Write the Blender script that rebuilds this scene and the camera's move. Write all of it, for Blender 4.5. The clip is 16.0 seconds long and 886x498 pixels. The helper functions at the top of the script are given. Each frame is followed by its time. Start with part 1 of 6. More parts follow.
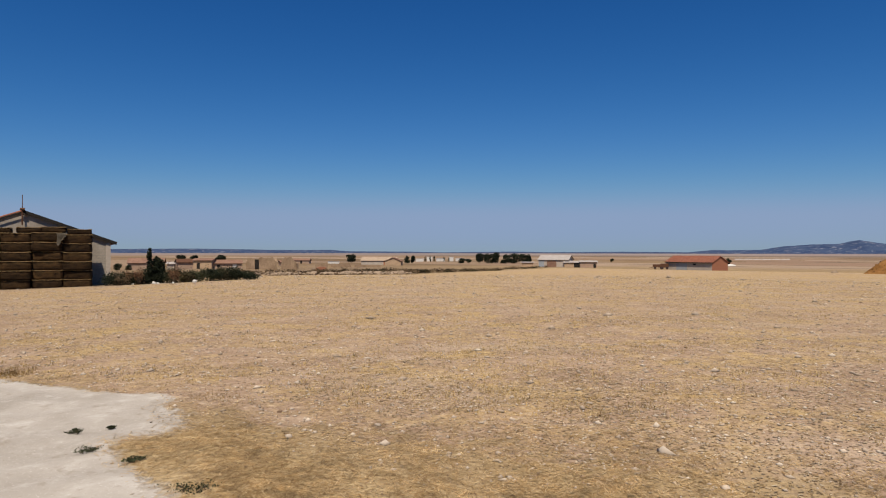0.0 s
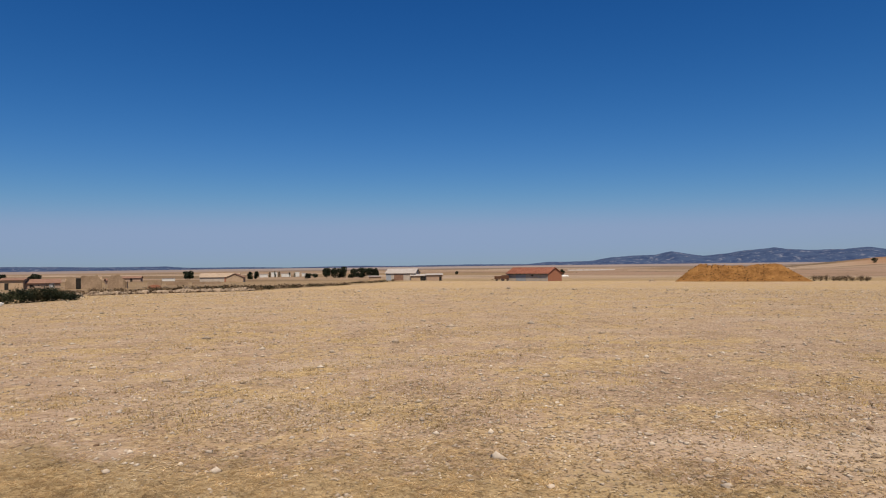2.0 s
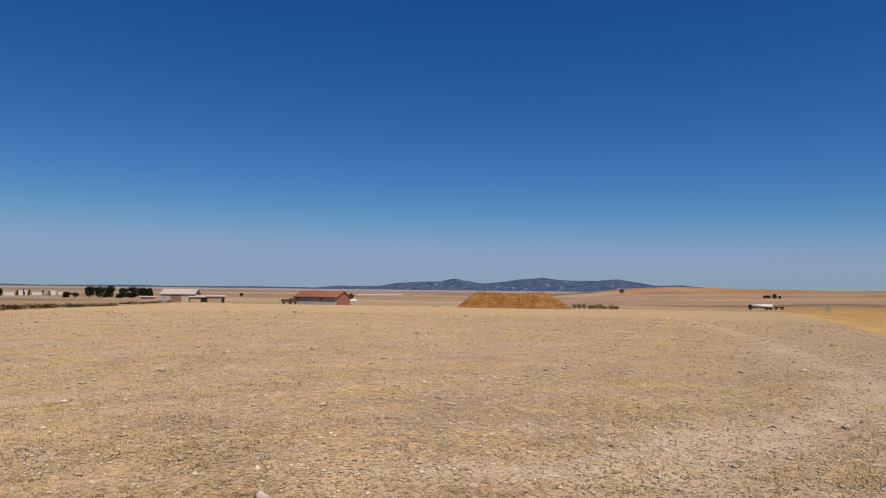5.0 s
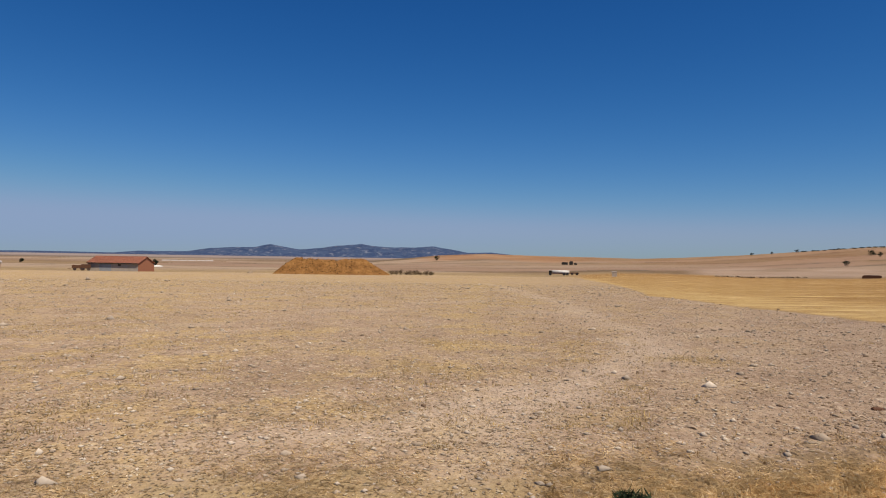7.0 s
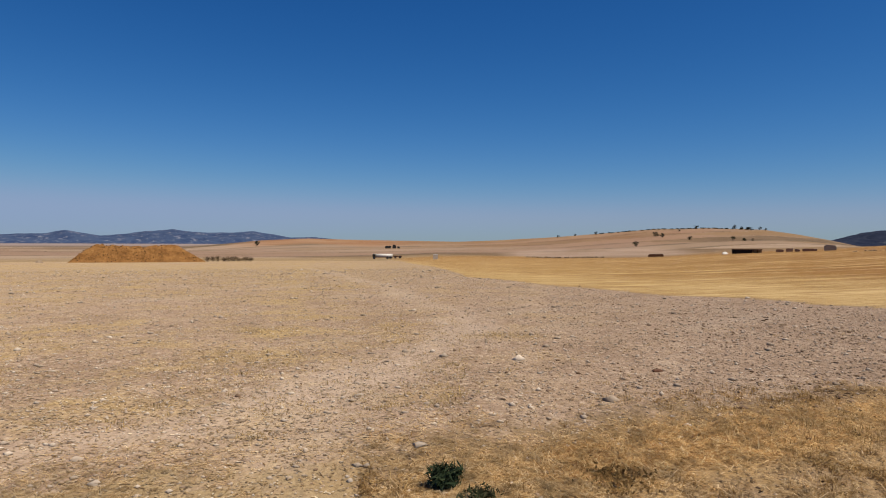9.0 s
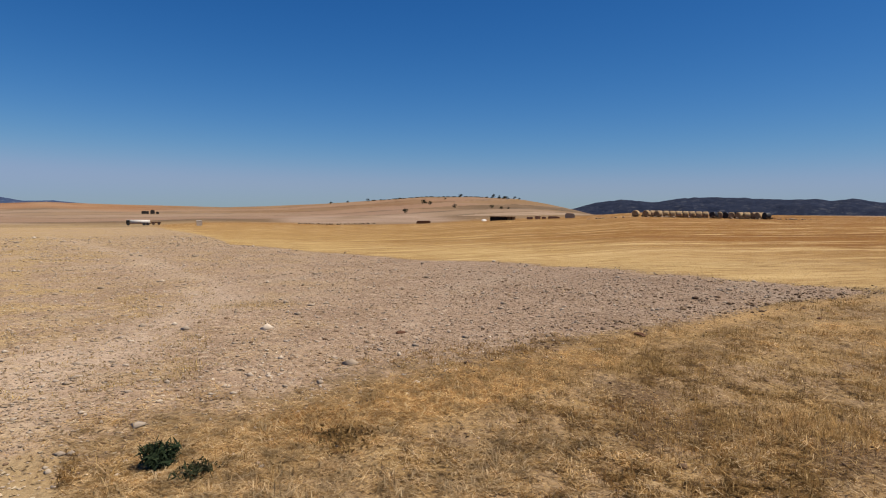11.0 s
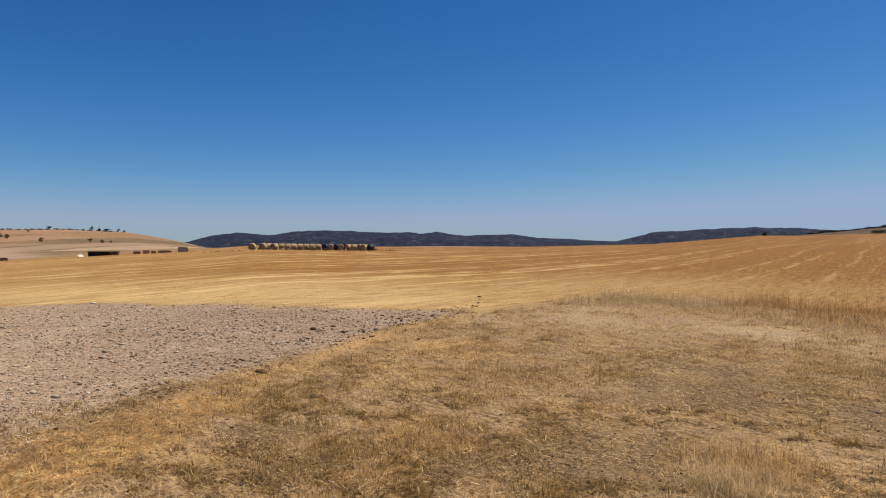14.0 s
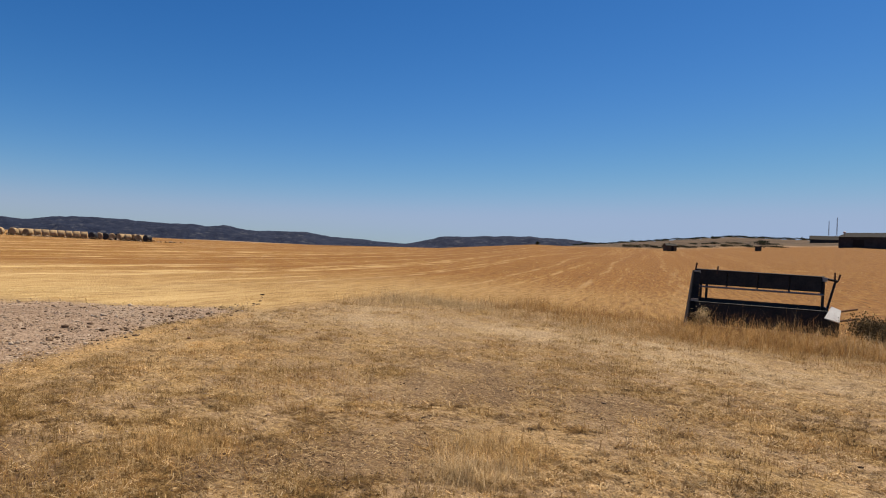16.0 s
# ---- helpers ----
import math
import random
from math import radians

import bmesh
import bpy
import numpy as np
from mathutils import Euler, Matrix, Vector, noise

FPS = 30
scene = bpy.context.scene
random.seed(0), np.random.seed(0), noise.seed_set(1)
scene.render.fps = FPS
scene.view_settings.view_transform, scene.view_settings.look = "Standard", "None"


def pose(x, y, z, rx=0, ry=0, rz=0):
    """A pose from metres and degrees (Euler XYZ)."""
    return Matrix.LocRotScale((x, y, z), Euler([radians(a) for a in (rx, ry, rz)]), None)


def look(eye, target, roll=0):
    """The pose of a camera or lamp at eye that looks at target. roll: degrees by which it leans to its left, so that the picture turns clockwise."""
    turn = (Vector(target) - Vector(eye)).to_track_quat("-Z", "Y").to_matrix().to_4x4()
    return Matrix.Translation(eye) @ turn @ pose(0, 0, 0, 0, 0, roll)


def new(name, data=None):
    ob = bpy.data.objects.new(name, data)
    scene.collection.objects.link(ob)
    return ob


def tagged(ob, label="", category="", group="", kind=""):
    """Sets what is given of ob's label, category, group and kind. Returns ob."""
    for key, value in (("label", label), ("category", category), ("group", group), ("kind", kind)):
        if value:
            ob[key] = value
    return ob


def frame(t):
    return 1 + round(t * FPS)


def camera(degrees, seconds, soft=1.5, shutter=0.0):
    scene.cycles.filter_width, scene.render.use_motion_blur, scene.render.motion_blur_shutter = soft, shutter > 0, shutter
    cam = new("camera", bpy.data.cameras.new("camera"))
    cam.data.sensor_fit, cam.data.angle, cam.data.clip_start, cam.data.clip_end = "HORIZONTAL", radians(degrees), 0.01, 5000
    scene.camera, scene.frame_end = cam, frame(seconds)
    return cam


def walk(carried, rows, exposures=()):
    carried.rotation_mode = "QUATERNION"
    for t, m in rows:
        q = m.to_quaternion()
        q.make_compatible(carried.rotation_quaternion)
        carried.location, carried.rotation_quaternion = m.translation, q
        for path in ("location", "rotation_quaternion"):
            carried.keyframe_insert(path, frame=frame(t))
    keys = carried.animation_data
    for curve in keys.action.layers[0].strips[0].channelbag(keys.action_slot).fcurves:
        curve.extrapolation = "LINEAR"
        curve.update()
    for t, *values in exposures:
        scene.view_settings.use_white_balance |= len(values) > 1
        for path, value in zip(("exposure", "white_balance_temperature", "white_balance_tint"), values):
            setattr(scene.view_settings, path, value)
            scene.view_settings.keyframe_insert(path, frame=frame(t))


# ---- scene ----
cam = camera(67.1, 16.0, 1.1)
# seconds, x, y, z, yaw, pitch, roll: a slow turn on the spot, phone at eye height
ROWS = [
    (0.0, 0.000, 0.000, 1.572, 0.00, 0.29, -0.06),
    (0.5, 0.012, -0.004, 1.577, -3.62, 1.63, 0.02),
    (1.0, 0.036, -0.012, 1.580, -7.02, 1.98, 0.43),
    (1.5, 0.062, -0.020, 1.579, -10.76, 1.85, 0.62),
    (2.0, 0.087, -0.022, 1.580, -13.01, 1.42, 0.72),
    (2.5, 0.121, -0.018, 1.578, -15.72, 1.33, 0.29),
    (3.0, 0.168, -0.014, 1.575, -18.59, 0.98, -0.67),
    (3.2, 0.185, -0.010, 1.576, -19.47, 1.08, -0.72),
    (5.3, 0.248, 0.090, 1.608, -33.35, 3.31, -0.44),
    (5.5, 0.252, 0.092, 1.606, -35.08, 2.65, -0.43),
    (6.0, 0.262, 0.094, 1.602, -38.91, 1.52, -0.88),
    (6.5, 0.276, 0.104, 1.597, -43.12, 0.68, -1.03),
    (7.0, 0.282, 0.108, 1.593, -46.40, 0.77, -0.91),
    (7.5, 0.282, 0.110, 1.587, -49.66, -0.20, -1.33),
    (8.0, 0.287, 0.116, 1.582, -53.05, -0.46, -0.65),
    (8.5, 0.317, 0.115, 1.578, -57.82, -0.59, -0.56),
    (9.0, 0.357, 0.085, 1.577, -61.42, -0.44, -0.24),
    (9.5, 0.400, 0.018, 1.581, -67.11, -1.13, 0.02),
    (9.7, 0.412, -0.018, 1.585, -69.79, -1.15, -0.16),
    (11.8, 0.478, -0.290, 1.607, -88.01, -1.92, 0.34),
    (12.0, 0.500, -0.288, 1.612, -90.55, -0.95, 0.85),
    (12.5, 0.548, -0.262, 1.608, -96.28, -0.28, 1.10),
    (13.0, 0.586, -0.240, 1.610, -103.77, -0.53, 0.19),
    (13.5, 0.597, -0.228, 1.614, -108.75, 0.00, 0.23),
    (14.0, 0.590, -0.238, 1.619, -112.70, -0.14, -0.04),
    (14.5, 0.558, -0.256, 1.626, -117.80, 0.80, -0.68),
    (15.0, 0.512, -0.276, 1.629, -122.79, 0.44, -1.34),
    (15.5, 0.475, -0.308, 1.633, -126.39, 0.46, -2.12),
    (16.0, 0.436, -0.347, 1.637, -130.35, 0.20, -2.56),
]
walk(cam, [(t, pose(x, y, z, 90 + pitch, roll, yaw)) for t, x, y, z, yaw, pitch, roll in ROWS],
     exposures=[(0, 0.32, 6500, 10), (8.5, 0.33, 6500, 10), (12.5, 0.46, 6600, 10), (16, 0.64, 6900, 10)])

# ---- sky, sun, exposure ----
SUN_AZ, SUN_EL = 176.0, 62.0   # degrees left of north, and up
world = bpy.data.worlds.new("sky")
scene.world = world
world.use_nodes = True
wn, wl = world.node_tree.nodes, world.node_tree.links
sky = wn.new("ShaderNodeTexSky")
sky.sky_type = "NISHITA"
sky.sun_disc = False
sky.sun_elevation, sky.sun_rotation = radians(SUN_EL), radians(-SUN_AZ)
sky.altitude, sky.air_density, sky.dust_density, sky.ozone_density = 900.0, 1.0, 0.35, 3.0
wn["Background"].inputs["Strength"].default_value = 0.76
# the phone's deep blue: each channel of the sky on its own curve
split, join = wn.new("ShaderNodeSeparateColor"), wn.new("ShaderNodeCombineColor")
wl.new(sky.outputs[0], split.inputs[0])
for i, (power, gain, top) in enumerate(((2.1, 1.6, 0.27), (1.3, 0.86, 0.37), (1.02, 0.97, 0.56))):
    a, b, c = (wn.new("ShaderNodeMath") for _ in range(3))
    a.operation, b.operation, c.operation = "MULTIPLY", "POWER", "MULTIPLY"
    a.inputs[1].default_value, b.inputs[1].default_value, c.inputs[1].default_value = 0.085, power, gain
    wl.new(split.outputs[i], a.inputs[0])
    wl.new(a.outputs[0], b.inputs[0])
    wl.new(b.outputs[0], c.inputs[0])
    soft = wn.new("ShaderNodeMath")
    soft.operation = "SMOOTH_MIN"
    soft.inputs[1].default_value, soft.inputs[2].default_value = top, 0.12
    wl.new(c.outputs[0], soft.inputs[0])
    wl.new(soft.outputs[0], join.inputs[i])
wl.new(join.outputs[0], wn["Background"].inputs["Color"])
sun = new("sun", bpy.data.lights.new("sun", "SUN"))
sun.data.energy, sun.data.angle, sun.data.color = 5.0, radians(0.53), (1.0, 0.90, 0.76)
away = Vector((-math.sin(radians(SUN_AZ)) * math.cos(radians(SUN_EL)), math.cos(radians(SUN_AZ)) * math.cos(radians(SUN_EL)), math.sin(radians(SUN_EL))))
sun.matrix_world = look(away * 50, (0, 0, 0))


# ---- materials ----
SUNBAKED = 0.76   # how much paler the colour chips below are than the dry, dusty surfaces


class Graph:
    """Short names for the nodes of one material."""

    def __init__(self, name, rough=0.9, metal=0.0):
        self.m = bpy.data.materials.new(name)
        self.m.use_nodes = True
        self.t = self.m.node_tree
        self.b = self.t.nodes["Principled BSDF"]
        self.b.inputs["Roughness"].default_value = rough
        self.b.inputs["Metallic"].default_value = metal
        self.b.inputs["Specular IOR Level"].default_value = 0.15
        self.p = self.t.nodes.new("ShaderNodeNewGeometry").outputs["Position"]

    def node(self, kind, **values):
        n = self.t.nodes.new(kind)
        for k, v in values.items():
            setattr(n, k, v)
        return n

    def put(self, socket, v):
        if isinstance(v, bpy.types.NodeSocket):
            self.t.links.new(v, socket)
        elif isinstance(v, tuple) and len(v) == 3 and socket.type == "RGBA":
            socket.default_value = (*(q * SUNBAKED for q in v), 1.0)
        else:
            socket.default_value = v

    def noise(self, scale, detail=4.0, rough=0.6, where=None, stretch=None, warp=0.0):
        src = where or self.p
        if stretch:
            mp = self.node("ShaderNodeMapping")
            self.put(mp.inputs["Vector"], src)
            mp.inputs["Scale"].default_value = stretch[:3]
            if len(stretch) > 3:
                mp.inputs["Rotation"].default_value = (0, 0, radians(stretch[3]))
            src = mp.outputs[0]
        n = self.node("ShaderNodeTexNoise")
        self.put(n.inputs["Vector"], src)
        n.inputs["Scale"].default_value, n.inputs["Detail"].default_value, n.inputs["Roughness"].default_value = scale, detail, rough
        n.inputs["Distortion"].default_value = warp
        return n.outputs["Fac"]

    def voronoi(self, scale, feature="F1", out="Distance", where=None):
        n = self.node("ShaderNodeTexVoronoi", feature=feature)
        self.put(n.inputs["Vector"], where or self.p)
        n.inputs["Scale"].default_value = scale
        return n.outputs[out]

    def span(self, v, a, b, lo=0.0, hi=1.0):
        n = self.node("ShaderNodeMapRange")
        for k, x in zip(range(5), (v, a, b, lo, hi)):
            self.put(n.inputs[k], x)
        return n.outputs[0]

    def math(self, op, a, b=0.0):
        n = self.node("ShaderNodeMath", operation=op)
        self.put(n.inputs[0], a)
        self.put(n.inputs[1], b)
        return n.outputs[0]

    def mix(self, f, a, b, blend="MIX"):
        n = self.node("ShaderNodeMix", data_type="RGBA", blend_type=blend)
        self.put(n.inputs[0], f)
        self.put(n.inputs[6], a)
        self.put(n.inputs[7], b)
        return n.outputs[2]

    def attr(self, name):
        return self.node("ShaderNodeAttribute", attribute_name=name).outputs["Fac"]

    def each(self):
        return self.node("ShaderNodeObjectInfo").outputs["Random"]

    def island(self):
        return self.node("ShaderNodeNewGeometry").outputs["Random Per Island"]

    def done(self, colour, height=None, bump=0.3, depth=0.02):
        self.put(self.b.inputs["Base Color"], colour)
        if height is not None:
            n = self.node("ShaderNodeBump")
            n.inputs["Strength"].default_value, n.inputs["Distance"].default_value = bump, depth
            self.put(n.inputs["Height"], height)
            self.t.links.new(n.outputs[0], self.b.inputs["Normal"])
        return self.m


def plain(name, a, b, scale=3.0, rough=0.85, metal=0.0, bump=0.25, depth=0.01, stretch=None, vary=0.0, fine=8.0):
    """Two tones of one surface, mottled at two scales, with a fine relief."""
    g = Graph(name, rough, metal)
    big, small = g.noise(scale, 5.0, stretch=stretch), g.noise(scale * fine, 3.0, stretch=stretch)
    f = g.span(g.math("ADD", g.math("MULTIPLY", big, 0.65), g.math("MULTIPLY", small, 0.35)), 0.34, 0.66)
    c = g.mix(f, a, b)
    if vary:
        k = g.span(g.each(), 0, 1, 1 - vary, 1 + vary)
        n = g.node("ShaderNodeHueSaturation")
        g.put(n.inputs["Value"], k)
        g.put(n.inputs["Color"], c)
        c = n.outputs[0]
    return g.done(c, g.math("ADD", big, small), bump, depth)


def tufted(name, colours, rough=0.8, through_light=0.0):
    """Blades, leaves and crumbs: one tone for each loose piece."""
    g = Graph(name, rough)
    r = g.node("ShaderNodeValToRGB")
    r.color_ramp.interpolation = "LINEAR"
    while len(r.color_ramp.elements) < len(colours):
        r.color_ramp.elements.new(0.5)
    for i, (e, c) in enumerate(zip(r.color_ramp.elements, colours)):
        e.position, e.color = i / (len(colours) - 1), (*(q * SUNBAKED for q in c), 1.0)
    g.put(r.inputs[0], g.island())
    g.b.inputs["Diffuse Roughness"].default_value = 0.0 if through_light else 0.6
    patch = g.math("MULTIPLY", g.span(g.noise(0.9, 3.0), 0.35, 0.65, 0.8, 1.15), g.span(g.noise(6.0, 4.0), 0.36, 0.64, 0.55 if through_light else 0.85, 1.2 if through_light else 1.12))
    n = g.node("ShaderNodeHueSaturation")
    g.put(n.inputs["Value"], patch)
    g.put(n.inputs["Color"], r.outputs[0])
    if through_light >= .3:
        # thin dry blades scatter the light of the sky above them, whichever way they stand
        lift, unit = g.node("ShaderNodeVectorMath", operation="ADD"), g.node("ShaderNodeVectorMath", operation="NORMALIZE")
        g.put(lift.inputs[0], g.node("ShaderNodeNewGeometry").outputs["Normal"])
        lift.inputs[1].default_value = (0, 0, 1.6)
        g.put(unit.inputs[0], lift.outputs[0])
        g.put(g.b.inputs["Normal"], unit.outputs[0])
    if through_light:
        leaf, both = g.node("ShaderNodeBsdfTranslucent"), g.node("ShaderNodeMixShader")
        g.put(leaf.inputs["Color"], n.outputs[0])
        both.inputs[0].default_value = through_light
        g.t.links.new(g.b.outputs[0], both.inputs[1])
        g.t.links.new(leaf.outputs[0], both.inputs[2])
        g.t.links.new(both.outputs[0], g.t.nodes["Material Output"].inputs["Surface"])
    return g.done(n.outputs[0])


# ---- the lie of the land ----
def lerp(nodes):
    xs, ys = np.array(nodes, float).T
    order = np.argsort(xs)
    return lambda a: np.interp(a, xs[order], ys[order])


# by azimuth in degrees (north 0, east -90): the fall or rise of the fields, and how high the skyline hills stand
SLOPE = lerp([(160, 0), (60, -.014), (33, -.019), (16, -.0145), (-10, -.0157), (-20, -.0172), (-37, -.0187), (-56, -.017), (-61, -.0131), (-71, -.0152), (-79, -.0109),
              (-86, -.0033), (-91.5, .0015), (-97, .0085), (-106, .0075), (-120, .009), (-130, .013), (-138, .0275), (-149, .0262), (-156, .0317), (-162, .04), (-176, .035), (-200, 0)])
CREST = lerp([(160, -.4), (-40, -.42), (-44, 0), (-46, .22), (-50, .4), (-57, .26), (-62.7, .19), (-66, .3), (-70, .54), (-74, .87), (-79, 1.27), (-83, 1.35), (-87, 1.2), (-89.4, .82),
              (-91.75, .34), (-94, -.25), (-100, -.35), (-110, -.2), (-120, -.1), (-130, .05), (-138, .65), (-145, 1.33), (-149, 1.73), (-153.5, 2.13), (-158, 2.06), (-165, 2.1), (-180, 1.5), (-200, -.3)])


def azimuth(x, y):
    a = np.degrees(np.arctan2(-np.asarray(x, float), np.asarray(y, float)))
    return np.where(a > 160, a - 360, a)


def lie(x, y):
    """The ground's height."""
    x, y = np.asarray(x, float), np.asarray(y, float)
    r, a = np.hypot(x, y), azimuth(x, y)
    inner = SLOPE(a) * np.maximum(np.minimum(r, 255) - np.interp(a, [-128, -100], [40, 8]), 0)
    crest = 1.6 + 750 * np.tan(np.radians(CREST(a)))
    power = np.interp(a, [-145, -118], [0.9, 2.2])
    u = np.clip((r - 255) / 495, 0, 1)
    z = inner + (crest - inner) * u ** power
    v = np.clip((r - 750) / 900, 0, 1)
    v = v * v * (3 - 2 * v)
    z = z * (1 - v) - 3.9 * v
    w = np.clip(r / 60, 0, 1)
    bumps = np.sin(x * 5.1 + 1.7 * np.sin(y * 3.3)) * np.sin(y * 4.7 + 2 * np.sin(x * 2.9)) * .016 + np.sin(x * 1.1 + y * .6) * .02
    return z + w * 0.25 * np.sin(x * .041 + 1) * np.sin(y * .037) + bumps * np.clip((40 - r) / 30, 0, 1)


def high(x, y):
    return float(lie(x, y))


def spot(az, d, sink=0.0):
    """A place on the ground, by azimuth and distance."""
    ox, oy = (0, 0) if az > -28 else (0.3, 0.1) if az > -95 else (0.5, -0.28)
    x, y = ox - d * math.sin(radians(az)), oy + d * math.cos(radians(az))
    return x, y, high(x, y) - sink


# ---- the zones of the ground, by azimuth ----
NEAR_EDGE = lerp([(60, 12), (33, 10), (23, 7.8), (10, 6.0), (0, 5.3), (-31, 5.3), (-47, 4.9), (-60, 5.4), (-70, 5.9), (-89, 7.9), (-101, 10.8), (-115, 17.6), (-118, 30), (-125, 400)])
FAR_EDGE = lerp([(60, 50), (26, 50), (16, 76), (2.6, 78), (-10, 185), (-20, 205), (-35, 175), (-50, 200), (-57, 165), (-58.5, 120), (-61.4, 62), (-63.5, 40), (-70, 32), (-79, 24.8), (-97, 18.7),
                 (-111, 17.6), (-116, 17.6), (-126, 24), (-139, 22), (-151, 18.8), (-163, 17), (-200, 17)])


def step(v, soft):
    return np.clip(v / soft * .5 + .5, 0, 1)


def zones(x, y):
    """Shares of ploughed soil, stubble, dry verge, pale track, scorched straw."""
    r, a = np.hypot(x, y), azimuth(x, y)
    wob = np.sin(x * 1.3 + 2 * np.sin(y * .7)) * .25 + np.sin(y * 2.9 + x * 1.9) * .12
    near, far = NEAR_EDGE(a), FAR_EDGE(a)
    inside = step(r - near + wob * np.minimum(r, 12) / 8, .9 + .5 * step(a + 92, 16))
    beyond = step(r - far + wob, .5 + .02 * r)
    south = step(-57.5 - a, 1.0)
    plough = inside * (1 - beyond)
    stubble = beyond * south * step(262 + 22 * step(-126 - a, 14) + 14 * np.sin(a * .35) - r, 20) * step(a + 172, 4)
    stubble = np.where(a > -57, 0, stubble)
    verge = (1 - inside) * (1 - beyond)
    # the wheel track that crosses the field from the north-west and bends away east
    best = np.full_like(r, 1e9)
    for line, broad in ((((2.2, 5.65), (3.1, 5.2), (4.3, 4.75), (6.0, 4.65), (8, 4.85), (11.8, 5.9), (14.6, 7.2), (17.1, 9.9), (23, 14.6), (60, 50)), 0.0), (((1.2, 5.3), (2.4, 4.55), (3.1, 4.1), (3.7, 3.6), (4.1, 3.4)), .42)):
        for (ax, ay), (bx, by) in zip(line, line[1:]):
            k = np.clip(((x - ax) * (bx - ax) + (y - ay) * (by - ay)) / ((bx - ax) ** 2 + (by - ay) ** 2), 0, 1)
            best = np.minimum(best, np.hypot(x - ax - k * (bx - ax), y - ay - k * (by - ay)) + broad)
    track = step(x - 2.6, 2.4) * step(.72 + wob * .8 - best, .7) * (.9 - .3 * step(r - 13, 6)) * (1 - beyond)
    # raked straw along the south border of the field
    straw = step(.55 + wob * .6 - np.abs(r - near + .9), .5) * step(-62 - a, 6) * step(a + 116, 4)
    return plough, stubble, verge, track, straw


def yard(x, y):
    """Where the pale yard floor by the barn track lies."""
    wob = np.sin(x * 3.1 + 2 * np.sin(y * 2.3)) * .12 + np.sin(y * 5.3 + x * 4.1) * .07
    east = np.interp(y, [2.5, 3.8, 4.4, 4.9, 5.4, 5.9, 6.5, 7.0, 7.4], [-2.6, -1.75, -1.7, -2.2, -2.5, -2.35, -2.45, -2.75, -3.3])
    return step(east - x + wob, .35) * step(7.35 - (x + 3.2) * .5 - y + wob, .3) * step(y - 1, 1)


def blot(x, y, spots):
    """Soft round patches: each spot is x, y, half width, half depth."""
    wob = np.sin(x * 4.3 + 2 * np.sin(y * 3.1)) * .22 + np.sin(y * 9.7 + x * 7.9) * .14 + np.sin(x * 17 - y * 13) * .08
    best = np.zeros_like(x)
    for cx, cy, a, b in spots:
        best = np.maximum(best, np.clip(1.35 - np.hypot((x - cx) / a, (y - cy) / b) + wob, 0, 1))
    return best


def mud(x, y):
    """Bare, trampled, crumbly earth in the verge."""
    return blot(x, y, ((4.95, -3.4, .75, 1.0), (5.2, -2.3, .5, .5), (6.2, -6.0, 1.3, 1.2), (5.6, -1.1, .5, .5), (6.6, -1.1, .5, .35), (7.3, -7.0, .8, .6), (4.6, -6.6, .9, .8)))


def gold(x, y):
    """Raked and lodged golden straw."""
    return blot(x, y, ((6.9, .15, 1.0, .6), (5.9, .9, 1.0, .7), (10.7, -4.4, 1.6, 1.0), (6.0, -2.3, .55, .35), (5.5, -1.9, .4, .3), (9.3, -3.1, .9, .6), (4.2, -4.6, .5, .5), (8.3, -1.2, .8, .35), (4.9, 2.6, 1.2, .8)))


def rusty(x, y):
    """Reddish rotting straw along the field border."""
    return blot(x, y, ((5.1, 1.4, .5, .35), (5.75, .95, .65, .4), (6.4, .5, .65, .4), (7.0, 0, .6, .4), (7.6, -.55, .5, .35), (10.6, -4.5, .7, .35)))


def bleached(x, y):
    """Pale dead grass."""
    return blot(x, y, ((16.0, -11.0, 1.4, 1.0), (5.6, -10.8, 2.6, 1.1), (13.2, -9.0, 2.6, 1.2), (15.5, -7.0, 2.0, 1.0), (10.4, -11.0, 2.2, 1.2), (8.0, -12.0, 2.5, 1.2), (3.9, -3.9, .35, .3)))


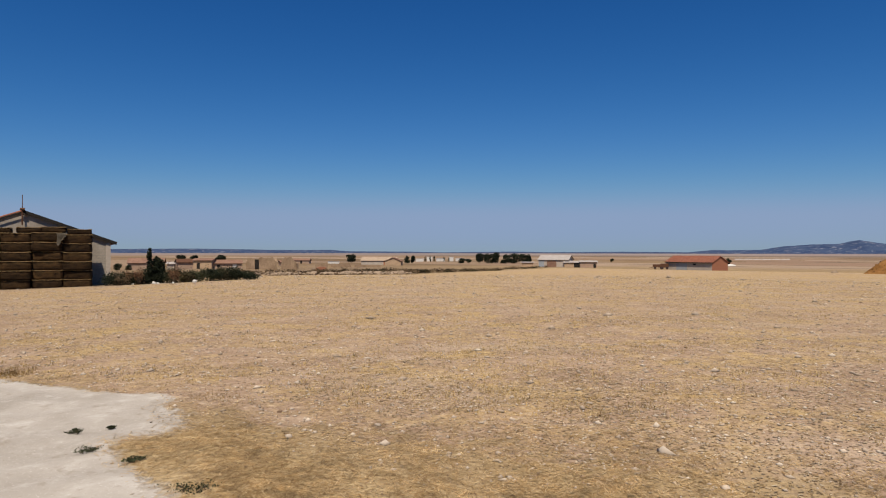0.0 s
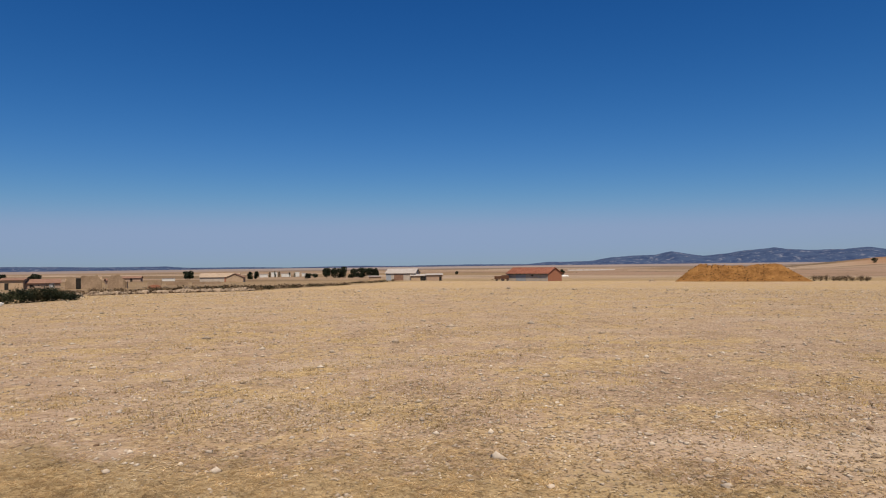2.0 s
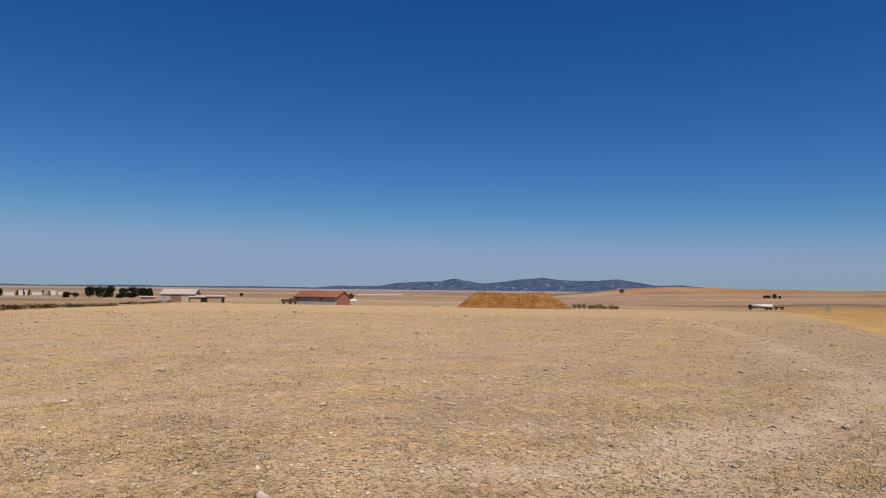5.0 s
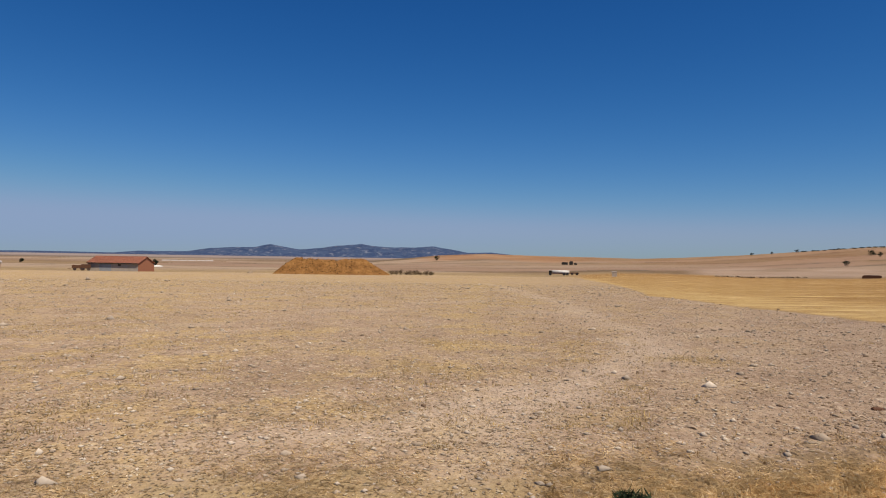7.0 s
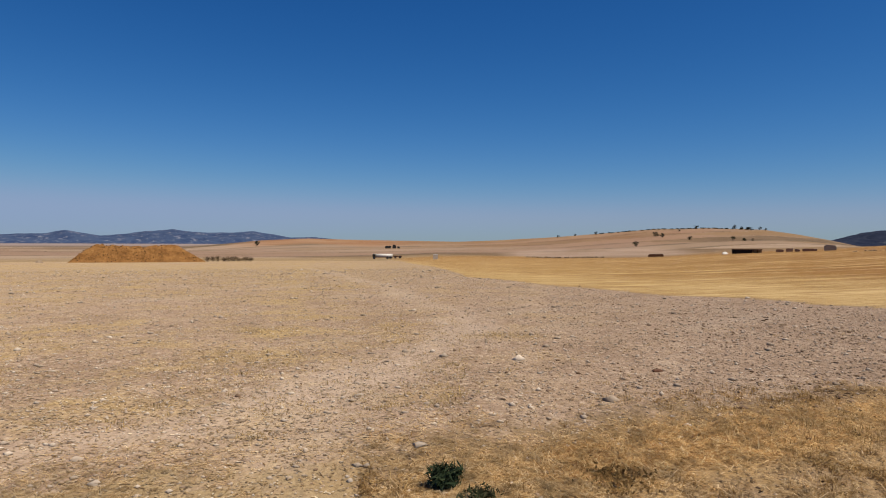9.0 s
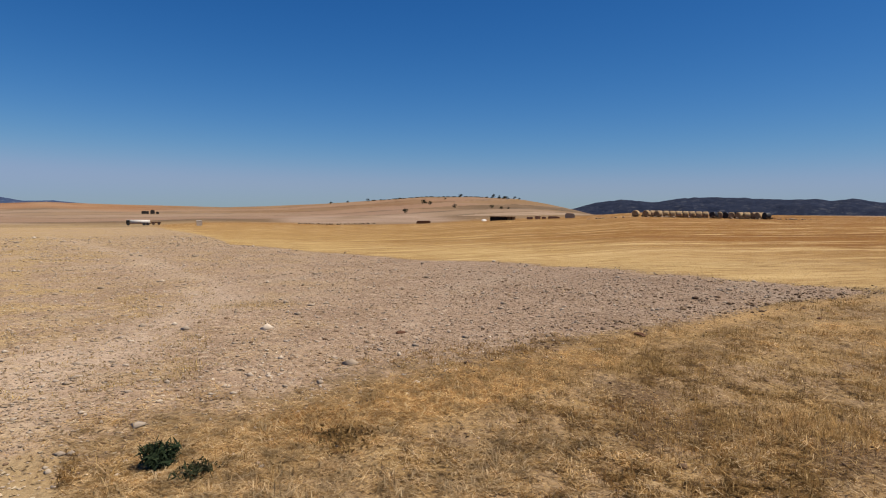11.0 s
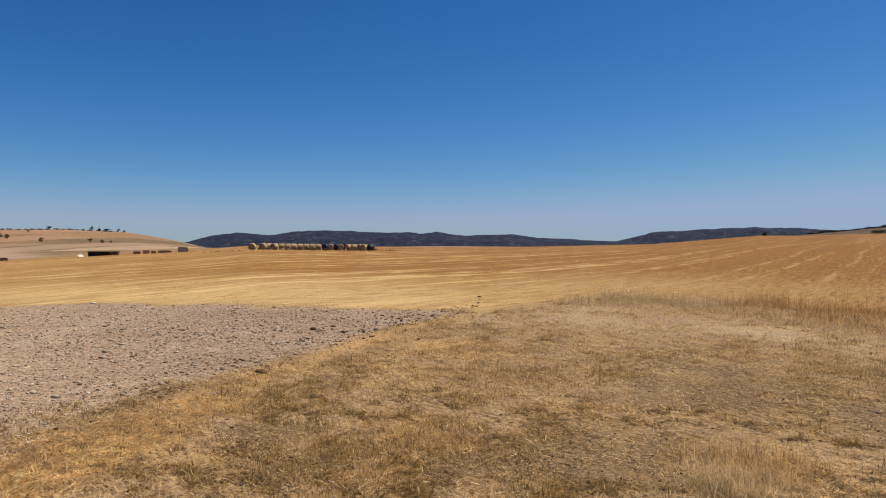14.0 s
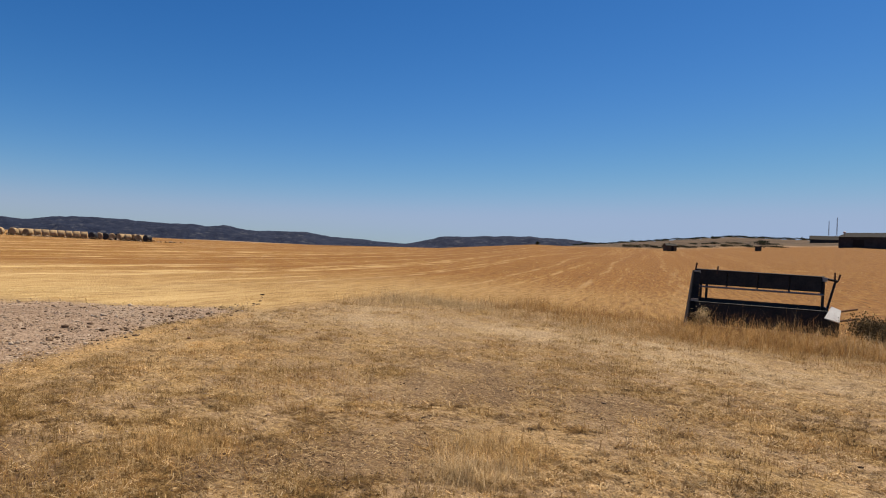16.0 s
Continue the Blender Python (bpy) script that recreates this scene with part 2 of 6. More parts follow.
def ground_material():
    g = Graph("earth", 0.95)
    g.put(g.b.inputs["Diffuse Roughness"], g.span(g.attr("plough"), 0, 1, .1, .75))
    grain, clump, lump, wide = g.noise(28, 4, .7), g.noise(6.5, 5, .65), g.noise(1.6, 4), g.noise(.22, 4)
    crumbs = g.voronoi(13.0)
    far = g.noise(.02, 5, .6)
    # ploughed soil: pinkish-brown loam with pale crumbs, and chaff in drifts
    soil = g.mix(g.span(clump, .32, .68), (.32, .218, .144), (.455, .33, .228))
    soil = g.mix(g.span(g.noise(.9, 5, .7), .54, .66, 0, .55), soil, (.50, .375, .265))
    soil = g.mix(g.span(g.noise(.45, 4, .6), .48, .36, 0, .4), soil, (.28, .185, .118))
    soil = g.mix(g.span(grain, .60, .70, 0, .6), soil, (.62, .49, .36))
    soil = g.mix(g.span(g.noise(15, 5, .75), .40, .32, 0, .6), soil, (.17, .105, .064))
    soil = g.mix(g.span(crumbs, .0, .2, .35, 0), soil, (.21, .14, .09))
    soil = g.mix(g.span(g.noise(8.5, 3, .55), .585, .65, 0, .7), soil, (.60, .47, .34))
    soil = g.mix(g.span(g.noise(5.3, 4, .6), .40, .34, 0, .55), soil, (.20, .13, .08))
    chaff = g.mix(g.span(g.math("ADD", g.math("MULTIPLY", grain, .4), g.math("MULTIPLY", g.noise(9.5, 4, .65), .6)), .38, .60), (.265, .168, .066), (.60, .435, .20))
    dist = g.node("ShaderNodeVectorMath", operation="LENGTH")
    g.put(dist.inputs[0], g.p)
    radial = g.span(dist.outputs["Value"], 12, 60, .0, .4)
    heaped = g.math("ADD", g.math("MULTIPLY", g.noise(.75, 5, .65), .55), g.math("ADD", g.math("MULTIPLY", wide, .2), g.math("MULTIPLY", clump, .25)))
    drift = g.math("ADD", g.span(heaped, .47, .57, 0, .85), radial)
    drift = g.math("MULTIPLY", drift, g.span(g.noise(.09, 4, .6), .36, .56, .45, 1.0))
    soil = g.mix(g.math("MULTIPLY", g.math("MINIMUM", drift, .9), g.attr("chaff")), soil, chaff)
    # pale, trodden bands of earth across the field
    soil = g.mix(g.span(g.noise(.16, 4, .6, stretch=(1, 2.2, 1, 25)), .55, .64, 0, .5), soil, g.mix(g.span(grain, .4, .65), (.40, .30, .21), (.55, .435, .32)))
    # stubble: ochre, combed by the combine in long swaths towards the south-east
    along, across = g.node("ShaderNodeVectorMath", operation="DOT_PRODUCT"), g.node("ShaderNodeVectorMath", operation="DOT_PRODUCT")
    g.put(along.inputs[0], g.p)
    g.put(across.inputs[0], g.p)
    along.inputs[1].default_value, across.inputs[1].default_value = (.53, -.848, 0), (.848, .53, 0)
    comb = g.node("ShaderNodeCombineXYZ")
    g.put(comb.inputs[0], g.math("MULTIPLY", along.outputs["Value"], .022))
    g.put(comb.inputs[1], across.outputs["Value"])
    rows = g.noise(.36, 5, .6, where=comb.outputs[0], warp=.3)
    short = g.node("ShaderNodeCombineXYZ")
    g.put(short.inputs[0], g.math("MULTIPLY", along.outputs["Value"], .11))
    g.put(short.inputs[1], across.outputs["Value"])
    fine_rows = g.noise(1.5, 4, .65, where=short.outputs[0])
    flecks = g.noise(5.0, 4, .7, where=short.outputs[0])
    ochre = g.mix(g.span(clump, .3, .7), (.205, .088, .017), (.315, .150, .034))
    ochre = g.mix(g.span(wide, .42, .62, 0, .6), ochre, (.285, .145, .044))
    ochre = g.mix(g.span(flecks, .54, .68, 0, .55), ochre, (.47, .29, .11))
    ochre = g.mix(g.span(flecks, .43, .32, 0, .6), ochre, (.13, .056, .014))
    ochre = g.mix(g.math("MULTIPLY", g.span(rows, .53, .58, 0, .95), g.span(fine_rows, .48, .56)), ochre, (.70, .50, .235))
    ochre = g.mix(g.span(rows, .46, .40, 0, .6), ochre, (.15, .062, .014))
    lane = g.math("FRACT", g.math("DIVIDE", g.math("ADD", across.outputs["Value"], g.math("MULTIPLY", g.noise(.012, 2), 7.0)), 5.6))
    lane = g.math("ABSOLUTE", g.math("SUBTRACT", lane, .5))
    ochre = g.mix(g.math("MULTIPLY", g.span(lane, .02, .055, .95, 0), g.span(fine_rows, .45, .56)), ochre, (.66, .48, .25))
    ochre = g.mix(g.math("MULTIPLY", g.attr("rim"), g.span(flecks, .34, .58, .25, .95)), ochre, (.60, .435, .20))
    ochre = g.mix(g.attr("blond"), ochre, g.mix(g.span(g.math("ADD", g.math("MULTIPLY", flecks, .4), g.math("MULTIPLY", fine_rows, .6)), .42, .58), (.27, .15, .045), (.66, .47, .20)))
    # southern stubble painted darker, for the shaded sides seen towards the sun
    ochre = g.mix(g.attr("sunward_shade"), ochre, g.mix(g.span(flecks, .36, .62), (.13, .054, .011), (.30, .145, .036)))
    # verge: trodden grey-brown earth under dry thatch
    tufts, speck = g.noise(3.1, 6, .72), g.noise(42, 4, .75)
    bare = g.mix(g.span(clump, .35, .65), (.215, .138, .075), (.39, .265, .15))
    thatch = g.mix(g.span(grain, .3, .7), (.235, .138, .048), (.46, .305, .122))
    cover = g.span(g.math("ADD", g.math("MULTIPLY", g.noise(1.15, 5, .65), .6), g.math("MULTIPLY", tufts, .4)), .45, .58, .03, .85)
    bare = g.mix(cover, bare, thatch)
    bare = g.mix(g.math("MULTIPLY", g.attr("chaff"), .8), bare, g.mix(g.span(grain, .36, .64), (.36, .25, .125), (.62, .475, .265)))
    bare = g.mix(g.math("MULTIPLY", g.attr("gold"), g.span(clump, .3, .55, .3, .9)), bare, g.mix(g.span(speck, .35, .65), (.29, .17, .065), (.53, .36, .165)))
    bare = g.mix(g.math("MULTIPLY", g.attr("rusty"), g.span(clump, .3, .55, .35, .95)), bare, g.mix(g.span(speck, .35, .65), (.36, .20, .075), (.58, .38, .16)))
    bare = g.mix(g.math("MULTIPLY", g.attr("bleached"), .55), bare, g.mix(g.span(speck, .35, .65), (.36, .255, .14), (.60, .47, .30)))
    bare = g.mix(g.math("MULTIPLY", g.attr("mud"), g.span(clump, .25, .5, .55, .95)), bare, g.mix(g.span(speck, .35, .65), (.095, .054, .026), (.215, .132, .066)))
    fibre = g.noise(85, 3, .7, stretch=(1, .25, 1))
    bare = g.mix(g.span(fibre, .56, .68, 0, .6), bare, (.58, .44, .25))
    clean = g.span(g.attr("chaff"), 0, 1, 1, .3)
    bare = g.mix(g.math("MULTIPLY", g.span(g.noise(19, 6, .8), .45, .36, 0, .8), clean), bare, (.065, .038, .02))
    bare = g.mix(g.math("MULTIPLY", g.span(g.noise(5.5, 5, .7), .42, .33, 0, .7), clean), bare, (.085, .05, .026))
    bare = g.mix(g.math("MULTIPLY", g.span(speck, .45, .36, 0, .6), clean), bare, (.08, .05, .03))
    bare = g.mix(g.span(g.noise(33, 5, .8), .56, .66, 0, .8), bare, (.56, .43, .25))
    # waste land and the strip fields of the plain behind it
    waste = g.mix(g.span(g.noise(.35, 6, .7), .38, .62), (.15, .10, .06), (.30, .21, .13))
    waste = g.mix(g.span(g.noise(.07, 5, .65, stretch=(.5, 1.6, 1, 8)), .48, .60, 0, .5), waste, (.38, .26, .12))
    waste = g.mix(g.math("MULTIPLY", g.attr("fallow"), g.span(g.noise(.05, 5, .65, stretch=(.6, 1.5, 1, -10)), .38, .6, .35, .9)), waste, g.mix(g.span(g.noise(.5, 5, .7), .38, .62), (.29, .195, .088), (.45, .325, .165)))
    strip = g.node("ShaderNodeValToRGB")
    tones = ((.0, (.39, .285, .195)), (.14, (.245, .155, .077)), (.32, (.31, .215, .14)), (.5, (.175, .112, .058)), (.62, (.30, .195, .13)), (.78, (.265, .178, .092)), (.92, (.125, .085, .046)))
    while len(strip.color_ramp.elements) < len(tones):
        strip.color_ramp.elements.new(.5)
    strip.color_ramp.interpolation = "CONSTANT"
    for e, (at, tone) in zip(strip.color_ramp.elements, tones):
        e.position, e.color = at, (*(q * SUNBAKED for q in tone), 1.0)
    g.put(strip.inputs[0], g.attr("parcel"))
    hue = g.mix(g.span(far, .38, .62, 0, .3), strip.outputs[0], (.30, .205, .125))
    hue = g.mix(g.span(g.noise(.028, 6, .7, stretch=(1, 1.8, 1)), .5, .62, 0, .35), hue, (.21, .135, .075))
    # painted haze: the strips fade to grey-mauve between 800 and 1500 m
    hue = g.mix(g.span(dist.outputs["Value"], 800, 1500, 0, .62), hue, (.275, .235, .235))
    hue = g.mix(g.math("MULTIPLY", g.attr("hedge"), g.span(g.noise(.03, 5, .7), .42, .56)), hue, (.085, .07, .045))
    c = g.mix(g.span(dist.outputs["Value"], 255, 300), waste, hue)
    c = g.mix(g.attr("red"), c, g.mix(g.span(far, .4, .6), (.30, .145, .065), (.36, .21, .11)))
    c = g.mix(g.attr("pink"), c, g.mix(g.span(g.noise(.05, 5), .4, .6), (.36, .255, .18), (.43, .31, .225)))
    rocky = g.mix(g.span(g.noise(.06, 5, .7), .4, .62), (.042, .028, .016), (.155, .105, .06))
    c = g.mix(g.attr("rock"), c, rocky)
    c = g.mix(g.attr("verge"), c, bare)
    c = g.mix(g.attr("stubble"), c, ochre)
    ragged = g.span(g.math("ADD", g.attr("plough"), g.math("MULTIPLY", g.math("SUBTRACT", g.noise(2.2, 6, .7), .5), 1.3)), .4, .6)
    c = g.mix(ragged, c, soil)
    worn = g.span(g.math("ADD", g.attr("track"), g.math("MULTIPLY", g.math("SUBTRACT", g.noise(2.6, 6, .7), .5), 1.1)), .28, .72, 0, .62)
    c = g.mix(g.math("MULTIPLY", worn, g.span(g.attr("track"), 0, .15)), c, g.mix(g.span(grain, .3, .7), (.47, .355, .255), (.60, .475, .36)))
    c = g.mix(g.math("MULTIPLY", g.attr("straw"), g.span(clump, .3, .5)), c, g.mix(g.span(grain, .3, .7), (.34, .195, .075), (.57, .385, .175)))
    edge = g.math("ADD", g.attr("yard"), g.math("MULTIPLY", g.math("SUBTRACT", g.noise(7, 5, .7), .5), .9))
    floor_c = g.mix(g.span(g.noise(.8, 5, .65), .36, .64), (.36, .32, .27), (.50, .455, .395))
    floor_c = g.mix(g.span(g.noise(3.2, 6, .7), .54, .68, 0, .6), floor_c, (.58, .54, .48))
    floor_c = g.mix(g.span(g.noise(3.9, 6, .75), .44, .35, 0, .65), floor_c, (.31, .262, .205))
    floor_c = g.mix(g.span(g.noise(14, 6, .8), .44, .36, 0, .5), floor_c, (.33, .28, .225))
    floor_c = g.mix(g.span(g.noise(45, 3), .66, .74, 0, .8), floor_c, (.26, .205, .15))
    floor_c = g.mix(g.span(g.noise(60, 2), .62, .70, 0, .6), floor_c, (.68, .635, .57))
    c = g.mix(g.span(edge, .42, .62), c, floor_c)
    h = g.math("ADD", g.math("MULTIPLY", clump, 1.4), g.math("SUBTRACT", g.math("MULTIPLY", grain, .5), g.math("MULTIPLY", crumbs, .9)))
    h = g.math("MULTIPLY", h, g.span(edge, .42, .62, 1.0, .12))
    return g.done(c, h, .9, .04)


EARTH = ground_material()


def strips(x, y):
    """Strip fields of the plain: a tone for each, and the dark banks between them."""
    r = np.hypot(x, y)
    tone, bank = np.zeros_like(x), np.zeros_like(x)
    for lo, hi, deep, broad, turn in ((0, 900, 62.0, 190.0, -24), (900, 9000, 420.0, 1500.0, -14)):
        c, q = math.cos(radians(turn)), math.sin(radians(turn))
        u, v = x * c + y * q, -x * q + y * c
        v = v + deep * .25 * np.sin(u / broad * 2.3) + .12 * u
        i = np.floor(v / deep)
        shift = np.modf(np.abs(np.sin(i * 12.9898 + 4.1) * 43758.5453))[0]
        w = u / broad + shift
        j = np.floor(w)
        t = np.modf(np.abs(np.sin(i * 127.1 + j * 311.7 + 7.7) * 43758.5453))[0]
        f = v / deep - i
        edge = np.clip(1 - np.minimum(f, 1 - f) * deep / (7.0 + .01 * r), 0, 1) * (shift > .35)
        m = (r >= lo) & (r < hi)
        tone, bank = np.where(m, t, tone), np.where(m, edge, bank)
    return tone, bank


def make_ground():
    az = np.concatenate([np.arange(45, -176, -.5), np.arange(-176, -315, -4.0)])
    rr = np.concatenate([[.6, 1.5, 2.5, 3.2], np.geomspace(3.7, 4900, 470)])
    A, R = np.meshgrid(np.radians(az), rr, indexing="ij")
    x, y = -R * np.sin(A), R * np.cos(A)
    z = lie(x, y)
    n, k = A.shape
    p, s, v, t, w = zones(x, y)
    co = np.stack([x, y, z], -1).reshape(-1, 3)
    i, j = np.meshgrid(np.arange(n), np.arange(k - 1), indexing="ij")
    i2 = (i + 1) % n
    quads = np.stack([i * k + j, i2 * k + j, i2 * k + j + 1, i * k + j + 1], -1).reshape(-1, 4)[:, ::-1]
    me = bpy.data.meshes.new("ground")
    centre = len(co)
    co = np.vstack([co, [[0, 0, 0]]])
    fan = [(centre, int(((q + 1) % n) * k), int(q * k)) for q in range(n)]
    me.from_pydata(co.tolist(), [], quads.tolist() + [f[::-1] for f in fan])
    r, a = R.ravel(), np.degrees(A).ravel()
    a = np.where(a > 160, a - 360, a)
    wide = azimuth(x, y).ravel()
    wob = np.sin(r * .02 + a * .9) * 30
    red = .4 * step(r - 560 + wob, 90) * step(-60 - a, 4) * step(a + 84, 6) + .85 * step(r - 590 - 25 * np.sin(a * .6), 25) * step(-45 - a, 2) * step(a + 59, 3)
    parcel, hedge = strips(x.ravel(), y.ravel())
    pink = .7 * step(r - 275, 20) * step(430 + wob - r, 40) * step(-67 - a, 1.0) * step(a + 82 - (r - 275) * .01, 1.0) + .3 * step(r - 420, 20) * step(560 - r, 60) * step(-44 - a, 3) * step(a + 62, 5)
    layers = {"fallow": step(-1 - a, 6) * step(a + 62, 4), "parcel": parcel, "hedge": hedge, "plough": p.ravel(), "stubble": s.ravel(), "verge": v.ravel(), "track": t.ravel(), "straw": w.ravel(), "red": np.clip(red, 0, .9), "pink": np.clip(pink, 0, .85),
              "rock": step(-140 - a, 3) * step(r - 290 - 14 * np.sin(a * .35) - 6 * np.sin(a * 2.3), 8), "chaff": step(wide + 66, 16) * step(75 - wide, 50), "rim": step(9 + .12 * np.maximum(-90 - a, 0) - np.abs(r - FAR_EDGE(a) - 3), 9), "yard": yard(x, y).ravel(), "mud": mud(x, y).ravel(), "gold": gold(x, y).ravel(), "bleached": bleached(x, y).ravel(), "rusty": rusty(x, y).ravel(), "sunward_shade": .95 * step(-128 - a, 30), "blond": .8 * step(a + 84, 16) * step(150 - r, 160)}
    for name, values in layers.items():
        at = me.attributes.new(name, "FLOAT", "POINT")
        at.data.foreach_set("value", np.append(values, 0).astype(np.float32))
    me.polygons.foreach_set("use_smooth", np.ones(len(me.polygons), bool))
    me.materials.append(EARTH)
    return tagged(new("ground", me), "dry ploughed field, ochre stubble, trodden grass verge and plain", "ground", kind="structure")


ground = make_ground()



# ---- distant ranges ----
def scrub(name, a, b, c, scale):
    g = Graph(name, 1.0)
    f = g.noise(scale, 6, .65)
    col = g.mix(g.span(f, .38, .58), a, b)
    col = g.mix(g.span(g.noise(scale * 2.3, 5, .7), .55, .65), col, c)
    return g.done(col, f, 1.0, 6.0)


def mountain_range(name, label, mat, d, depth, profile, seed, rugged=.16, foot=-8.0):
    """A long ridge: its skyline by azimuth and rise, folded with spurs."""
    crest = lerp(profile)
    lo, hi = min(p[0] for p in profile), max(p[0] for p in profile)
    az = np.arange(lo, hi, .08)
    v = np.linspace(-1, 1, 30)
    A, V = np.meshgrid(az, v, indexing="ij")
    R = d + V * depth
    x, y = -R * np.sin(np.radians(A)), R * np.cos(np.radians(A))
    top = 1.6 + d * np.tan(np.radians(crest(A)))
    n = np.array([[noise.fractal(Vector((X * .006 / (d / 2600), Y * .006 / (d / 2600), seed)), .9, 2.1, 5) for X, Y in zip(a, b)] for a, b in zip(x, y)])
    bell = 1 - np.abs(V) ** 1.5
    shape = np.clip(bell + n * rugged * (1 - bell) * 2.2 * np.clip(bell * 3, 0, 1), 0, 1) ** 1.0
    z = foot + (top - foot) * shape
    fine = np.array([[noise.fractal(Vector((X * .021 / (d / 2600), Y * .021 / (d / 2600), seed + 4)), .8, 2.1, 4) for X, Y in zip(a, b)] for a, b in zip(x, y)])
    z += (n * .05 + fine * .045) * np.maximum(top, 3) * bell
    k = len(v)
    i, j = np.meshgrid(np.arange(len(az) - 1), np.arange(k - 1), indexing="ij")
    quads = np.stack([i * k + j, (i + 1) * k + j, (i + 1) * k + j + 1, i * k + j + 1], -1).reshape(-1, 4)[:, ::-1]
    me = bpy.data.meshes.new(name)
    me.from_pydata(np.stack([x, y, z], -1).reshape(-1, 3).tolist(), [], quads.tolist())
    me.polygons.foreach_set("use_smooth", np.ones(len(me.polygons), bool))
    me.materials.append(mat)
    return tagged(new(name, me), label, "mountains", kind="structure")


# aerial haze is painted as blue into the base colours of both scrubs
BLUE_HAZE = scrub("hazed_far_scrub", (.028, .050, .112), (.050, .077, .145), (.19, .20, .25), .012)
DARK = scrub("hazed_oak_scrub", (.006, .012, .032), (.015, .022, .046), (.055, .062, .082), .02)
mountain_range("backdrop_sierra", "scrub-covered sierra far across the plain, haze painted blue-grey", BLUE_HAZE, 4100, 420,
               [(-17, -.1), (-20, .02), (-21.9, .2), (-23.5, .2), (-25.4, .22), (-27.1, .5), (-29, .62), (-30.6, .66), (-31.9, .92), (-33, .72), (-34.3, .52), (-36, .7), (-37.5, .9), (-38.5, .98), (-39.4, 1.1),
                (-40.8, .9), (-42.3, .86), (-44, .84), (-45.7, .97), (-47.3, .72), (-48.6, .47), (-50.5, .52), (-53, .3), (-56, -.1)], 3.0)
mountain_range("backdrop_plateau", "low plateau on the northern horizon, haze painted blue", BLUE_HAZE, 4300, 300,
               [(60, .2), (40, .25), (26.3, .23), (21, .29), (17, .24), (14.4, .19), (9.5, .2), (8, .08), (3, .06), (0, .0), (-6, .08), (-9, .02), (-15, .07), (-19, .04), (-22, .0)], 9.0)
mountain_range("backdrop_ridge", "dark oak-covered hills with painted blue haze behind the stubble field", DARK, 2600, 330,
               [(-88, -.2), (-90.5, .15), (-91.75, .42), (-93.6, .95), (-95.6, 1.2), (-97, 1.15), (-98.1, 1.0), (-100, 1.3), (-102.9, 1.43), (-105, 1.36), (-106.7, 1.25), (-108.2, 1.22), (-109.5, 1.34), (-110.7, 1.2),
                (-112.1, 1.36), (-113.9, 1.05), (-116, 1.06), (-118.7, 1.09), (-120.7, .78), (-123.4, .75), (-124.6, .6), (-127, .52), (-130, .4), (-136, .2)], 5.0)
mountain_range("backdrop_ridge_south", "dark wooded ridge to the south with painted blue haze", DARK, 2300, 260,
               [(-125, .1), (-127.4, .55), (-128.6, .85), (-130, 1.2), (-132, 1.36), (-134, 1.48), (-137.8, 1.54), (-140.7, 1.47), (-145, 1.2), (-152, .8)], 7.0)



# ---- building helpers ----
def part(name, bm, mat, parent=None, label="", smooth=False):
    """One bmesh as one mesh object, under a thing or a part."""
    me = bpy.data.meshes.new(name)
    bm.to_mesh(me)
    bm.free()
    if smooth:
        me.polygons.foreach_set("use_smooth", np.ones(len(me.polygons), bool))
    me.materials.append(mat)
    ob = new(name, me)
    if parent:
        ob.parent = parent
    return tagged(ob, label)


def share(name, me, parent, m, label=""):
    """One more object on a mesh that exists."""
    ob = new(name, me)
    ob.parent = parent
    ob.matrix_basis = m
    return tagged(ob, label)


def box(bm, a, b, bevel=0.0):
    """An upright box from corner a to corner b."""
    made = bmesh.ops.create_cube(bm, size=1.0)["verts"]
    size = [abs(q - p) for p, q in zip(a, b)]
    mid = [(p + q) / 2 for p, q in zip(a, b)]
    bmesh.ops.transform(bm, matrix=Matrix.LocRotScale(mid, None, size), verts=made)
    if bevel:
        edges = list({e for v in made for e in v.link_edges})
        bmesh.ops.bevel(bm, geom=edges, offset=bevel, segments=1, affect="EDGES")
    return bm


def boxes(*pairs, bevel=0.0):
    bm = bmesh.new()
    for a, b in pairs:
        box(bm, a, b, bevel)
    return bm


def bar(bm, a, b, r, sides=8, r2=None):
    """A round bar from a to b."""
    a, b = Vector(a), Vector(b)
    d = b - a
    m = Matrix.Translation((a + b) / 2) @ d.to_track_quat("Z", "Y").to_matrix().to_4x4()
    bmesh.ops.create_cone(bm, cap_ends=True, segments=sides, radius1=r, radius2=r if r2 is None else r2, depth=d.length, matrix=m)
    return bm


def bars(*rows, sides=8):
    bm = bmesh.new()
    for a, b, r in rows:
        bar(bm, a, b, r, sides)
    return bm


def slab(bm, pts, thick):
    """A plate: a flat polygon given a thickness along its normal."""
    vs = [bm.verts.new(p) for p in pts]
    f = bm.faces.new(vs)
    f.normal_update()
    n = f.normal.copy()
    top = [bm.verts.new(Vector(p) - n * thick) for p in pts]
    bm.faces.new(top[::-1])
    k = len(vs)
    for i in range(k):
        bm.faces.new((vs[(i + 1) % k], vs[i], top[i], top[(i + 1) % k]))
    return bm


def stand(name, az, d, label, category, turn=0.0, group="", sink=0.0):
    """An empty at a thing's base; its x runs across the view, its y away."""
    ob = new(name)
    ob.matrix_world = Matrix.Translation(spot(az, d, sink)) @ pose(0, 0, 0, 0, 0, az + turn)
    return tagged(ob, label, category, group)


